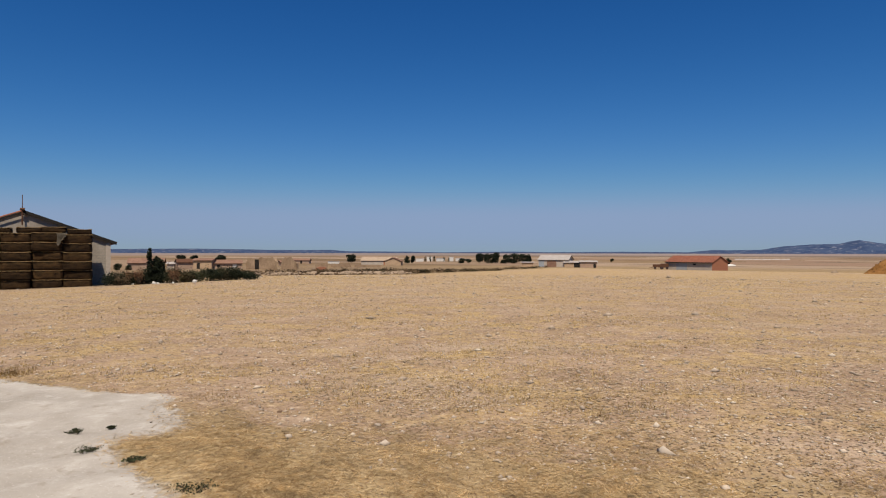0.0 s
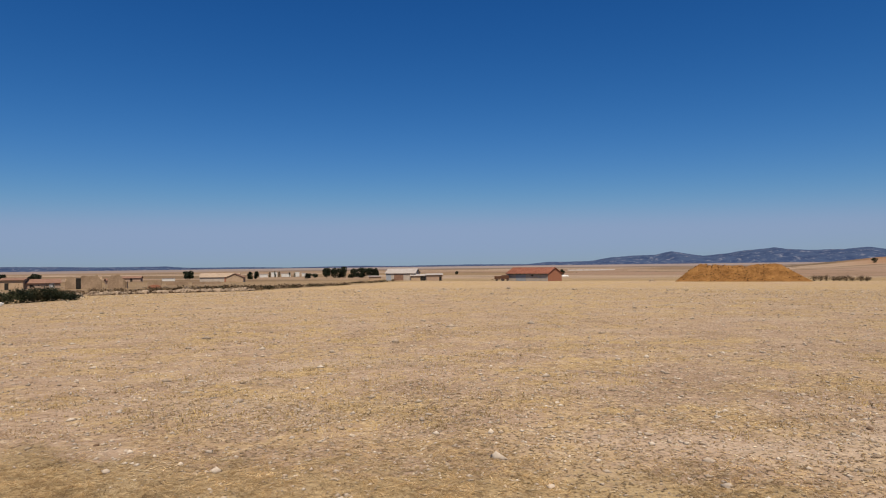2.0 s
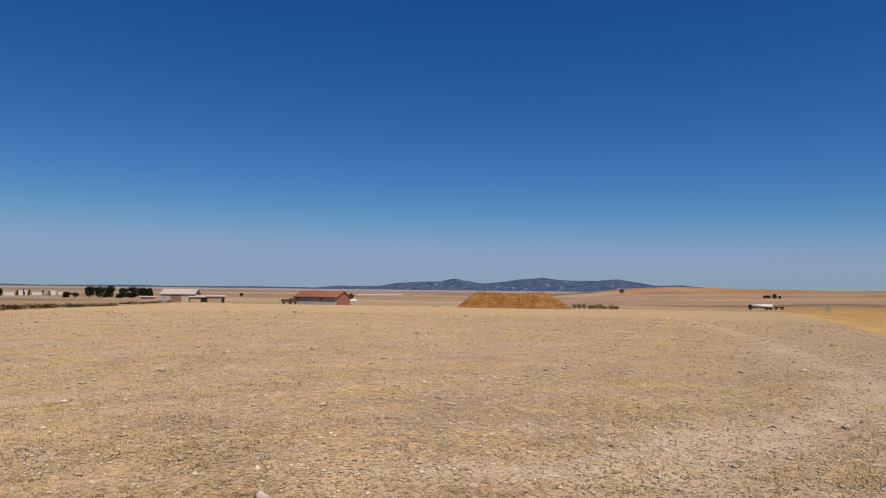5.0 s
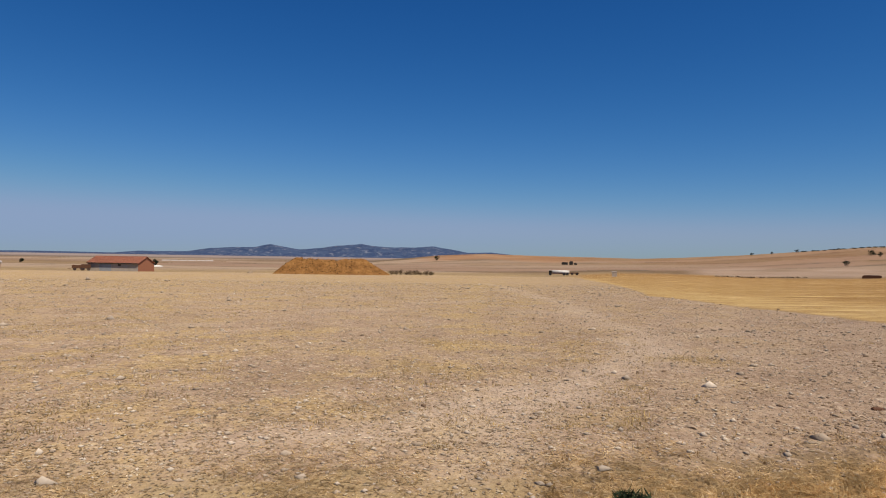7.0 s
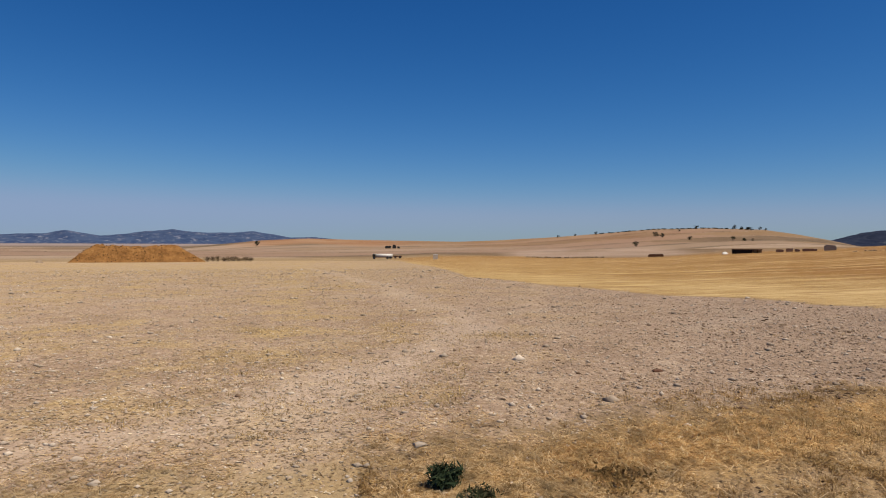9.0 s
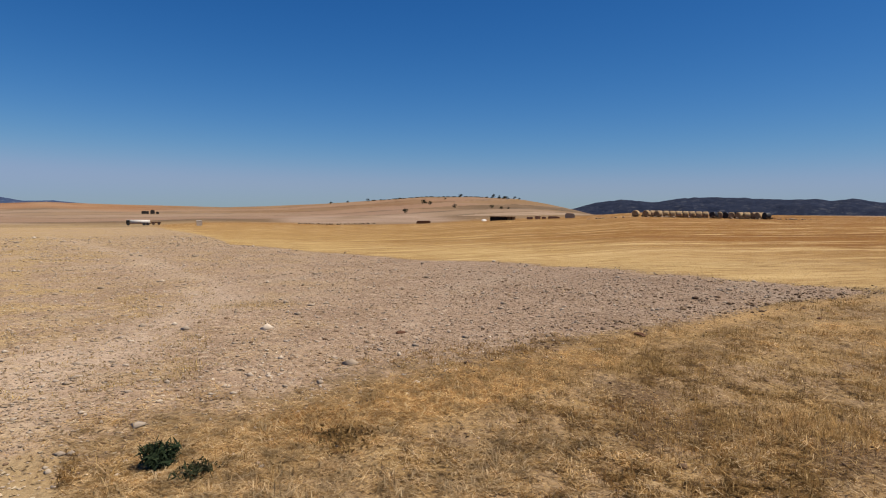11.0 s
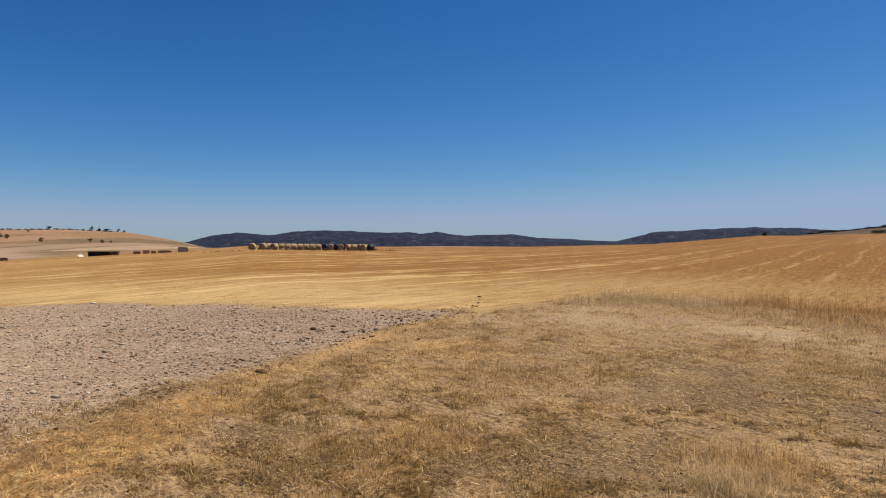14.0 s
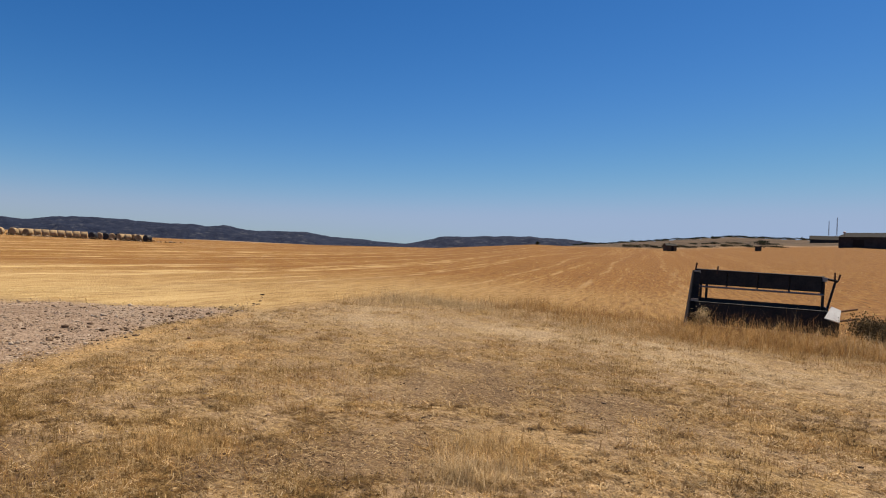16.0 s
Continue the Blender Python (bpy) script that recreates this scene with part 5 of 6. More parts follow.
for i in range(120):
    a = -141.5 - i * .2 + rng0.uniform(-.3, .3)
    d = rng0.choice((640, 735, 740, 744, 746, 748))
    x, y, _ = spot(a, d)
    make_shrub("hill_shrub", x, y, rng0.uniform(.8, 2.3) * d / 600, rng0.uniform(4, 10) * d / 600, "dark scrub on the stony southern rise", 300 + i, LEAF_DARK, 170, .45, "scrub on the southern rise")
for i in range(46):
    a = -145.5 - i * .26 + rng0.uniform(-.3, .3)
    x, y, _ = spot(a, rng0.choice((278, 284, 292, 330)))
    make_shrub("hill_shrub", x, y, rng0.uniform(.6, 1.3), rng0.uniform(2.5, 6.0), "dark scrub along the stubble's far edge", 700 + i, LEAF_DARK if i % 2 else DRY_GREEN, 170, .22, "scrub at the stubble's edge")
make_shrub("field_bush", *spot(-138.3, 300)[:2], 2.0, 2.4, "dark bush on the brow of the stubble", 340, LEAF_DARK, 250, .25)
make_shrub("field_bush", *spot(-155.7, 330)[:2], 2.2, 6.5, "dark bush on the brow of the stubble", 341, LEAF_DARK, 350, .35)


# ---- the old combine header in the grass ----
DIVIDER = plain("grey_paint", (.40, .40, .40), (.54, .54, .54), 4.0, rough=.6)


def combine_header():
    ob = new("combine_header")
    ob.matrix_world = Matrix.Translation((8.40, -17.90, high(8.3, -18))) @ pose(0, 0, 0, 0, 1.0, -147.7)
    tagged(ob, "abandoned dark steel combine header in tall dry grass", "machine")
    z0 = -high(8.3, -18) - .01
    L = 1.53
    # upper panel in four bays, with a rail below it
    for k in range(4):
        x = -L + .04 + k * (2 * L - .08) / 4
        w = (2 * L - .08) / 4
        part("upper_panel", boxes(((x + .012, -.02, z0 + 1.06), (x + w - .012, .02, z0 + 1.43)), bevel=.008), BLACK_STEEL, ob)
    for k in range(5):
        x = -L + .04 + k * (2 * L - .08) / 4
        part("panel_stay", boxes(((x - .02, .022, z0 + 1.0), (x + .02, .07, z0 + 1.44))), BLACK_STEEL, ob)
    part("top_rail", bars(((-L, 0, z0 + 1.44), (L, 0, z0 + 1.44), .03)), BLACK_STEEL, ob)
    part("lower_rail", bars(((-L, -.03, z0 + 1.0), (L, -.03, z0 + 1.0), .024)), BARE_STEEL, ob, "worn bright steel rail")
    # trough and auger floor
    bm = bmesh.new()
    prof = [(.1, .70), (.06, .4), (-.1, .16), (-.4, .02), (-.8, -.04)]
    for (y, z), (y2, z2) in zip(prof, prof[1:]):
        slab(bm, [(-L, y, z0 + z), (L, y, z0 + z), (L, y2, z0 + z2), (-L, y2, z0 + z2)], .02)
    bmesh.ops.recalc_face_normals(bm, faces=bm.faces)
    part("trough", bm, BLACK_STEEL, ob)
    part("front_sheet", boxes(((-L + .01, -.47, z0 - .05), (L - .01, -.45, z0 + .58)), bevel=.006), BLACK_STEEL, ob)
    part("sheet_lip", bars(((-L, -.46, z0 + .6), (L, -.46, z0 + .6), .022)), BLACK_STEEL, ob)
    part("cutter_bar", boxes(((-L, -.9, z0 - .06), (L, -.79, z0 + .03))), RUST, ob)
    bm = bmesh.new()
    for k in range(44):
        x = -L + .05 + k * .067
        bar(bm, (x, -.88, z0 + .05), (x, -1.02, z0 + .04), .014, 5, .004)
    part("knife_fingers", bm, RUST, ob)
    # end plates
    for s, name in ((-1, "left"), (1, "right")):
        x = s * (L + .06)
        bm = bmesh.new()
        if s < 0:
            slab(bm, [(x - .13, -.9, z0 - .05), (x - .13, .3, z0 - .05), (x + .02, .22, z0 + 1.42), (x + .02, -.12, z0 + 1.42)], .03)
            slab(bm, [(x - .11, -.35, z0 - .05), (x + .16, -.35, z0 - .05), (x + .16, -.1, z0 + 1.38), (x + .02, -.1, z0 + 1.38)], .03)
        else:
            slab(bm, [(x, -.95, z0 - .05), (x, .3, z0 - .05), (x, .3, z0 + .72), (x, -.3, z0 + .68)], .03)
        bmesh.ops.recalc_face_normals(bm, faces=bm.faces)
        part("end_plate", bm, BLACK_STEEL, ob)
    for x, y in ((-L + .04, -.06), (-L + .15, .04), (-L + .3, .1)):
        part("upright", boxes(((x - .03, y - .03, z0 + .3), (x + .03, y + .03, z0 + 1.4))), BLACK_STEEL, ob)
    part("upright", boxes(((L - .04, -.03, z0 + .3), (L + .02, .03, z0 + 1.42))), BLACK_STEEL, ob)
    part("strut", bars(((L + .26, -.02, z0 + 1.4), (L + .05, -.1, z0 + .5), .03)), BLACK_STEEL, ob)
    part("strut", bars(((L, 0, z0 + 1.42), (L + .3, -.04, z0 + 1.36), .03)), BLACK_STEEL, ob)
    for x, lean, h in ((-L - .02, .04, .2), (-L + .52, .03, .14), (L + .24, 0, .16), (L + .31, .05, .12)):
        part("reel_arm_tip", bars(((x, 0, z0 + 1.36), (x + lean, 0, z0 + 1.42 + h), .022)), RUST, ob)
    part("bracket", boxes(((L - .05, -.08, z0 + 1.34), (L + .06, -.02, z0 + 1.44))), BARE_STEEL, ob)
    part("bracket", boxes(((-L - .05, -.1, z0 + 1.36), (-L + .12, -.04, z0 + 1.42))), BARE_STEEL, ob)
    part("chain_guard", boxes(((-L - .1, -.4, z0 + .62), (-L + .08, -.34, z0 + .68))), BARE_STEEL, ob)
    # crop divider at the right end
    bm = bmesh.new()
    slab(bm, [(L - .1, -.7, z0 + .46), (L + .22, -.75, z0 + .38), (L + .32, -.4, z0 + .66), (L + .12, -.34, z0 + .74)], .02)
    bmesh.ops.recalc_face_normals(bm, faces=bm.faces)
    part("divider_plate", bm, DIVIDER, ob, "pale grey painted crop divider plate")
    bm = bmesh.new()
    slab(bm, [(L - .1, -.71, z0 + .44), (L + .22, -.76, z0 + .36), (L + .22, -.7, z0 - .1), (L - .1, -.7, z0 - .1)], .02)
    bmesh.ops.recalc_face_normals(bm, faces=bm.faces)
    part("divider_side", bm, BLACK_STEEL, ob)
    part("divider_bar", bars(((L + .28, -.4, z0 + .62), (L + .75, -.1, z0 + .7), .024)), RUST, ob)
    part("divider_bar", bars(((L + .2, -.7, z0 + .4), (L + .7, -.4, z0 + .48), .024)), RUST, ob)


combine_header()
DARK_BRUSH = tufted("dark_brush", [(.06, .044, .02), (.12, .086, .04), (.22, .155, .075)], through_light=.2)
make_shrub("thistle_bush", 5.6, -18.05, .7, 1.15, "dark dry thistle bush beside the header", 801, DARK_BRUSH, 9000, .022)
make_shrub("thistle_bush", 5.1, -17.1, .42, .8, "dark dry thistle bush beside the header", 802, DARK_BRUSH, 3500, .02)



# ---- loose matter on the fields: crumbs, straw, dry grass ----
RG = np.random.default_rng(5)


def patchy(x, y, scale, seed):
    """A cheap smooth noise in 0..1, for drifts and tufts."""
    s = np.zeros_like(x)
    for k in range(5):
        a = seed * 1.7 + k * 2.4
        f = scale * (1.0 + .55 * k)
        s += np.sin((x * math.cos(a) + y * math.sin(a)) * f + 3 * np.sin((x * math.sin(a * 1.3) - y * math.cos(a * 1.3)) * f * .5 + a)) / (1 + .35 * k)
    return .5 + s / 5.4


def sow(n, a0, a1, r0, r1, power=0.0):
    """Places between two azimuths, as thick close by as the eye sees them."""
    a = np.radians(RG.uniform(min(a0, a1), max(a0, a1), n))
    u = RG.uniform(0, 1, n)
    r = r0 * (r1 / r0) ** u if power == 0 else (r0 ** power + u * (r1 ** power - r0 ** power)) ** (1 / power)
    return -r * np.sin(a), r * np.cos(a), r


def stuff(name, verts, faces, mat, label, category):
    me = bpy.data.meshes.new(name)
    nf, k = faces.shape
    me.vertices.add(len(verts))
    me.vertices.foreach_set("co", verts.astype(np.float32).ravel())
    me.loops.add(nf * k)
    me.loops.foreach_set("vertex_index", faces.astype(np.int32).ravel())
    me.polygons.add(nf)
    me.polygons.foreach_set("loop_start", np.arange(0, nf * k, k, dtype=np.int32))
    me.update(calc_edges=True)
    me.materials.append(mat)
    return tagged(new(name, me), label, category, kind="stuff")


ICO = bmesh.new()
bmesh.ops.create_icosphere(ICO, subdivisions=1, radius=1.0)
ICO.verts.index_update()
ICO_V = np.array([tuple(v.co) for v in ICO.verts])
ICO_F = np.array([[v.index for v in f.verts] for f in ICO.faces])
ICO.free()


OCT_V = np.array([(1, 0, 0), (-1, 0, 0), (0, 1, 0), (0, -1, 0), (0, 0, 1), (0, 0, -1)], float)
OCT_F = np.array([(0, 2, 4), (2, 1, 4), (1, 3, 4), (3, 0, 4), (2, 0, 5), (1, 2, 5), (3, 1, 5), (0, 3, 5)])


def crumbs(name, x, y, size, mat, label, category, squash=.7, sunk=.15, small=False):
    """Broken lumps: small ones with eight faces, large ones with twenty."""
    n = len(x)
    base_v, base_f = (OCT_V, OCT_F) if small else (ICO_V, ICO_F)
    k = len(base_v)
    v = np.repeat(base_v[None], n, 0) * (1 + RG.uniform(-.33, .33, (n, k, 1)))
    if small:
        v += RG.uniform(-.25, .25, (n, k, 3))
    v *= np.stack([RG.uniform(.7, 1.4, n), RG.uniform(.7, 1.3, n), RG.uniform(.5, 1.0, n) * squash], -1)[:, None]
    t = RG.uniform(0, 6.28, n)[:, None]
    vx, vy = v[..., 0] * np.cos(t) - v[..., 1] * np.sin(t), v[..., 0] * np.sin(t) + v[..., 1] * np.cos(t)
    s = size[:, None]
    co = np.stack([x[:, None] + vx * s, y[:, None] + vy * s, lie(x, y)[:, None] + (v[..., 2] + squash * .5 - sunk) * s], -1)
    f = base_f[None] + (np.arange(n) * k)[:, None, None]
    return stuff(name, co.reshape(-1, 3), f.reshape(-1, 3), mat, label, category)


def stalks(name, x, y, length, width, mat, label, rise=.0, lift=.006, loose=.08):
    """Straws lying about, each a thin bent strip."""
    n = len(x)
    t = RG.uniform(0, 6.28, n)
    tilt = RG.normal(0, loose, n) + rise
    ux, uy, uz = np.cos(t) * np.cos(tilt), np.sin(t) * np.cos(tilt), np.sin(tilt)
    px, py = -np.sin(t), np.cos(t)
    z = lie(x, y) + lift + np.abs(uz) * length * .5
    h, w = length * .5, width * .5
    c = np.stack([x, y, z], -1)
    u, p = np.stack([ux, uy, uz], -1) * h[:, None], np.stack([px, py, RG.normal(0, .07, n)], -1) * w[:, None]
    co = np.stack([c - u - p, c - u + p, c + u + p, c + u - p], 1)
    f = np.arange(n * 4).reshape(n, 4)
    return stuff(name, co.reshape(-1, 3), f, mat, label, "straw")


def blades(name, x, y, height, width, mat, label, lean=.45):
    """Standing dry grass: bent tapering blades."""
    n = len(x)
    t = RG.uniform(0, 6.28, n)
    k = np.abs(RG.normal(0, lean, n))
    ox, oy = np.cos(t) * k * height, np.sin(t) * k * height
    px, py = -np.sin(t + RG.uniform(-1, 1, n)) * width * .5, np.cos(t) * width * .5
    z = lie(x, y) - .01
    a = np.stack([x - px, y - py, z], -1)
    b = np.stack([x + px, y + py, z], -1)
    mz = z + height * .6
    c = np.stack([x + ox * .35 + px * .8, y + oy * .35 + py * .8, mz], -1)
    d = np.stack([x + ox * .35 - px * .8, y + oy * .35 - py * .8, mz], -1)
    e = np.stack([x + ox, y + oy, z + height * np.sqrt(np.clip(1 - .4 * k * k, .08, 1))], -1)
    co = np.stack([a, b, c, d, e], 1).reshape(-1, 3)
    o = (np.arange(n) * 5)[:, None]
    f = np.concatenate([o + np.array([[0, 1, 2]]), o + np.array([[0, 2, 3]]), o + np.array([[3, 2, 4]])])
    return stuff(name, co, f, mat, label, "grass")


def clumps(name, cx, cy, per, spread, height, width, mat, label, lean=.9):
    """Tufts: each centre carries a bunch of blades, tallest in its middle."""
    n = len(cx)
    size = np.exp(RG.normal(0, .35, n))
    who = np.repeat(np.arange(n), per)
    dx, dy = RG.normal(0, 1, len(who)), RG.normal(0, 1, len(who))
    reach = spread * size[who]
    x, y = cx[who] + dx * reach, cy[who] + dy * reach * .8
    h = height * size[who] * np.clip(1.15 - .35 * np.hypot(dx, dy), .2, 1) * RG.uniform(.45, 1.15, len(who))
    return blades(name, x, y, h, width * (1 + np.hypot(x, y) / 14), mat, label, lean)


def warm(*tones):
    """Sun-browned tones of dry grass."""
    return [(r, g * .955, b * .9) for r, g, b in tones]


CLOD = tufted("soil_clods", [(.19, .122, .078), (.28, .19, .122), (.38, .265, .175), (.50, .375, .265)], .95)
PEBBLE = tufted("pale_pebbles", [(.40, .31, .22), (.52, .42, .32), (.64, .54, .43)], .9)
CHAFF = tufted("chaff", [(.24, .14, .052), (.40, .255, .105), (.57, .40, .19), (.70, .54, .33)], .7, .25)
HAY = tufted("dry_grass_blades", warm((.17, .093, .032), (.31, .185, .07), (.45, .30, .125), (.60, .44, .22)), .75, .42)
GOLD_HAY = tufted("golden_straw", warm((.25, .14, .05), (.42, .265, .105), (.58, .40, .175), (.70, .54, .30)), .7, .42)
PALE_HAY = tufted("bleached_grass", warm((.36, .25, .125), (.54, .40, .225), (.72, .58, .38)), .75, .42)
RED_HAY = tufted("russet_grass", warm((.20, .098, .034), (.32, .175, .062), (.45, .275, .11), (.56, .39, .19)), .8, .55)
GREEN_HAY = tufted("olive_grass", warm((.18, .11, .042), (.29, .19, .078), (.41, .28, .12)), .8, .5)

CHAFF_GOLD = tufted("golden_chaff", [(.30, .19, .075), (.44, .29, .11), (.58, .41, .175), (.70, .53, .27)], .75, .3)
OLIVE_HAY = tufted("olive_brown_grass", warm((.19, .118, .044), (.28, .18, .07), (.40, .27, .112), (.52, .37, .18)), .8, .55)


def keep(x, y, r, chance):
    m = RG.uniform(0, 1, len(x)) < chance
    return x[m], y[m], r[m]


STRAW_BITS = tufted("straw_bits", warm((.32, .205, .095), (.50, .345, .165), (.66, .49, .26), (.76, .62, .39)), .7, .3)
# soil crumbs
x, y, r = sow(150000, 40, -128, 4.2, 62)
p, s, v, t, w = zones(x, y)
x, y, r = keep(x, y, r, (p * .95 + v * .1) * (1 - .75 * t) * (1 - yard(x, y)))
crumbs("soil_crumbs", x, y, np.exp(RG.normal(-4.95, .46, len(x))) * (1 + r / 20) * (.58 + .28 * step(-62 - azimuth(x, y), 16)), CLOD, "crumbly pinkish soil clods on the ploughed field", "soil", .55, .2, small=True)
x, y, r = sow(60000, 40, -116, 4.5, 70)
p, s, v, t, w = zones(x, y)
x, y, r = keep(x, y, r, p * .9 * (1 - yard(x, y)))
crumbs("field_pebbles", x, y, np.exp(RG.normal(-4.9, .5, len(x))) * (1 + r / 15), PEBBLE, "pale limestone pebbles scattered on the soil", "pebbles", small=True)
# rougher ground along the south border, where the soil was turned last
x, y, r = sow(16000, -80, -120, 6.0, 19)
p, s, v, t, w = zones(x, y)
x, y, r = keep(x, y, r, p * np.clip(.35 + patchy(x, y, 1.4, 95), 0, 1) * step(-88 - azimuth(x, y), 12))
crumbs("rough_crumbs", x, y, np.exp(RG.normal(-4.75, .45, len(x))) * (.75 + r / 30), tufted("rough_crumbs", [(.19, .122, .08), (.28, .19, .13), (.38, .27, .19), (.50, .38, .28)], .95), "rough brown crumbs of freshly turned soil", "soil", .75, .15, small=True)
# larger clods turned up by the plough, in loose bands
x, y, r = sow(22000, 38, -118, 5.0, 60)
p, s, v, t, w = zones(x, y)
x, y, r = keep(x, y, r, p * (1 - .8 * t) * (1 - yard(x, y)) * np.clip((patchy(x, y, .8, 91) * .6 + patchy(x, y, .25, 93) * .4 - .42) * 3.5, .03, .8) * (.16 + .84 * step(-58 - azimuth(x, y), 24)))
crumbs("turned_clods", x, y, np.exp(RG.normal(-4.25, .42, len(x))) * (.75 + r / 34) * (.9 + .45 * step(-92 - azimuth(x, y), 20)), tufted("turned_clods", [(.18, .112, .07), (.28, .185, .118), (.39, .275, .182), (.52, .40, .285)], .95), "larger brown clods turned up by the plough", "soil")
# the plough's last furrow: heavier clods along the south border
a = RG.uniform(-116, -84, 1000)
r = NEAR_EDGE(a) + RG.normal(.4, .8, 1000)
x, y = -r * np.sin(np.radians(a)), r * np.cos(np.radians(a))
x, y, r = keep(x, y, r, np.clip((patchy(x, y, .9, 2) - .42) * 3, .03, .8))
crumbs("border_clods", x, y, np.exp(RG.normal(-4.3, .5, len(x))) * (.7 + r / 26), tufted("dark_clods", [(.09, .055, .034), (.22, .145, .09), (.38, .27, .18)], .95), "heavy dark clods along the field border", "soil")
# chaff and straw on the soil, in drifts
x, y, r = sow(300000, 40, -120, 4.2, 90)
p, s, v, t, w = zones(x, y)
d = patchy(x, y, 1.1, 3) * .6 + patchy(x, y, .33, 8) * .5
x, y, r = keep(x, y, r, p * np.clip((d - .42) * 3.2 + np.clip((r - 14) / 60, 0, .3), .05, .9) * (1 - .6 * t) * (1 - yard(x, y)) * (.12 + .88 * step(azimuth(x, y) + 66, 16)))
m = RG.uniform(0, 1, len(x)) < .4
stalks("field_chaff", x[m], y[m], RG.uniform(.015, .05, m.sum()) * (1 + r[m] / 30), RG.uniform(.003, .006, m.sum()) * (1 + r[m] / 15), CHAFF, "short yellow chaff and straw lying on the soil")
x, y, r = x[~m], y[~m], r[~m]
stalks("husk_flakes", x, y, RG.uniform(.012, .03, len(x)) * (1 + r / 18), RG.uniform(.006, .013, len(x)) * (1 + r / 18), tufted("husk_flakes", [(.32, .21, .105), (.46, .32, .17), (.60, .46, .28), (.72, .60, .43)], .8, .2), "pale husks and broken chaff on the soil")
# tufts of straw and dry weed that the harrow left on the field, thickest in drifts
x, y, r = sow(30000, 38, -64, 6.5, 85)
p, s, v, t, w = zones(x, y)
x, y, r = keep(x, y, r, p * (1 - .8 * t) * (1 - yard(x, y)) * np.clip((patchy(x, y, .55, 101) * .55 + patchy(x, y, .17, 103) * .45 - .46) * 5, .02, .9))
clumps("straw_tufts", x, y, 12, .06, .04, .005, CHAFF_GOLD, "golden tufts of straw left on the soil", 1.1)
x, y, r = sow(1500, -58, -112, 6.0, 26)
p, s, v, t, w = zones(x, y)
x, y, r = keep(x, y, r, p * np.clip((patchy(x, y, .6, 107) - .5) * 4, .03, .8))
clumps("sparse_straw_tufts", x, y, 14, .06, .03, .004, CHAFF_GOLD, "sparse yellow straw tufts on the bare soil", 1.2)
# straw along the near verge and the raked strip
x, y, r = sow(420000, 40, -122, 3.8, 11)
p, s, v, t, w = zones(x, y)
north = (azimuth(x, y) > -66)
d = patchy(x, y, 1.6, 5)
x, y, r = keep(x, y, r, np.clip(w * 1.3 + v * north * np.clip((d - .25) * 1.8, 0, .9), 0, 1) * (1 - .5 * t) * (1 - .75 * rusty(x, y)) * (1 - yard(x, y)))
stalks("verge_straw", x, y, RG.uniform(.02, .085, len(x)), RG.uniform(.0018, .0034, len(x)) * (1 + r / 12), STRAW_BITS, "yellow straw matted along the verge", .1)
# stubble: cut straw over the near part of the stubble field
x, y, r = sow(110000, -58, -176, 16, 80)
p, s, v, t, w = zones(x, y)
x, y, r = keep(x, y, r, s * np.clip((patchy(x, y, .5, 51) - .3) * 2, .05, .9))
stalks("stubble_straw", x, y, RG.uniform(.05, .16, len(x)) * (1 + r / 30), RG.uniform(.004, .007, len(x)) * (1 + r / 22), tufted("stubble_straw", [(.34, .19, .055), (.48, .31, .11), (.62, .45, .20)], .7, .3), "short cut wheat straw on the stubble", .12)
# the dry verge: trodden tufts, olive-brown clumps, lodged gold and bleached patches, bare earth between
x, y, r = sow(800000, -56, -178, 3.6, 26)
p, s, v, t, w = zones(x, y)
x, y, r, v, w = (q[v > .02] for q in (x, y, r, v, w))
clump = patchy(x, y, 6.5, 13) * .5 + patchy(x, y, 15.0, 19) * .5
d = patchy(x, y, .95, 11) * .3 + patchy(x, y, 2.6, 17) * .25 + clump * .45
dirt, gilt, pale = mud(x, y), gold(x, y), bleached(x, y)
ok = v * (1 - .7 * rusty(x, y)) * (1 - .7 * w) * np.clip((d - .44) * 6.0, .03, 1) * (1 - .88 * dirt)
pick = RG.uniform(0, 1, len(x)) < ok
x, y, r, clump, gilt, pale = x[pick], y[pick], r[pick], clump[pick], gilt[pick], pale[pick]
h = np.clip(RG.gamma(2.6, .015, len(x)), .012, .22) * (.3 + 1.3 * np.clip((clump - .35) * 2, 0, 1)) * (.6 + .6 * patchy(x, y, .6, 23))
kind = patchy(x, y, .5, 29) * .6 + patchy(x, y, 3.3, 30) * .4 + RG.normal(0, .10, len(x)) + .14 * step(azimuth(x, y) + 84, 20)
kind = np.where(RG.uniform(0, 1, len(x)) < gilt * .8, 2.0, np.where(RG.uniform(0, 1, len(x)) < pale * .8, .9, kind))
for name, lo, hi, mat, label in (("verge_grass", .43, .60, HAY, "short dry golden grass on the verge"), ("olive_grass", -9, .43, GREEN_HAY, "olive-brown creeping weeds in the dry verge"),
                                 ("bleached_grass", .60, 1.2, PALE_HAY, "bleached dry grass tufts on the verge"), ("golden_grass", 1.2, 9, GOLD_HAY, "lodged golden grass in patches on the verge")):
    m = (kind > lo) & (kind <= hi)
    up = m & (RG.uniform(0, 1, len(x)) < .3)
    blades(name, x[up], y[up], h[up], .0034 * (1 + r[up] / 9), mat, label, 1.1)
    lay = m & ~up
    stalks("matted_" + name, x[lay], y[lay], h[lay] * 1.5, .0034 * (1 + r[lay] / 8), mat, label.replace("grass", "thatch"), .18)
# clumps that stand out of the trodden thatch
x, y, r = sow(7000, -64, -176, 4.2, 24)
p, s, v, t, w = zones(x, y)
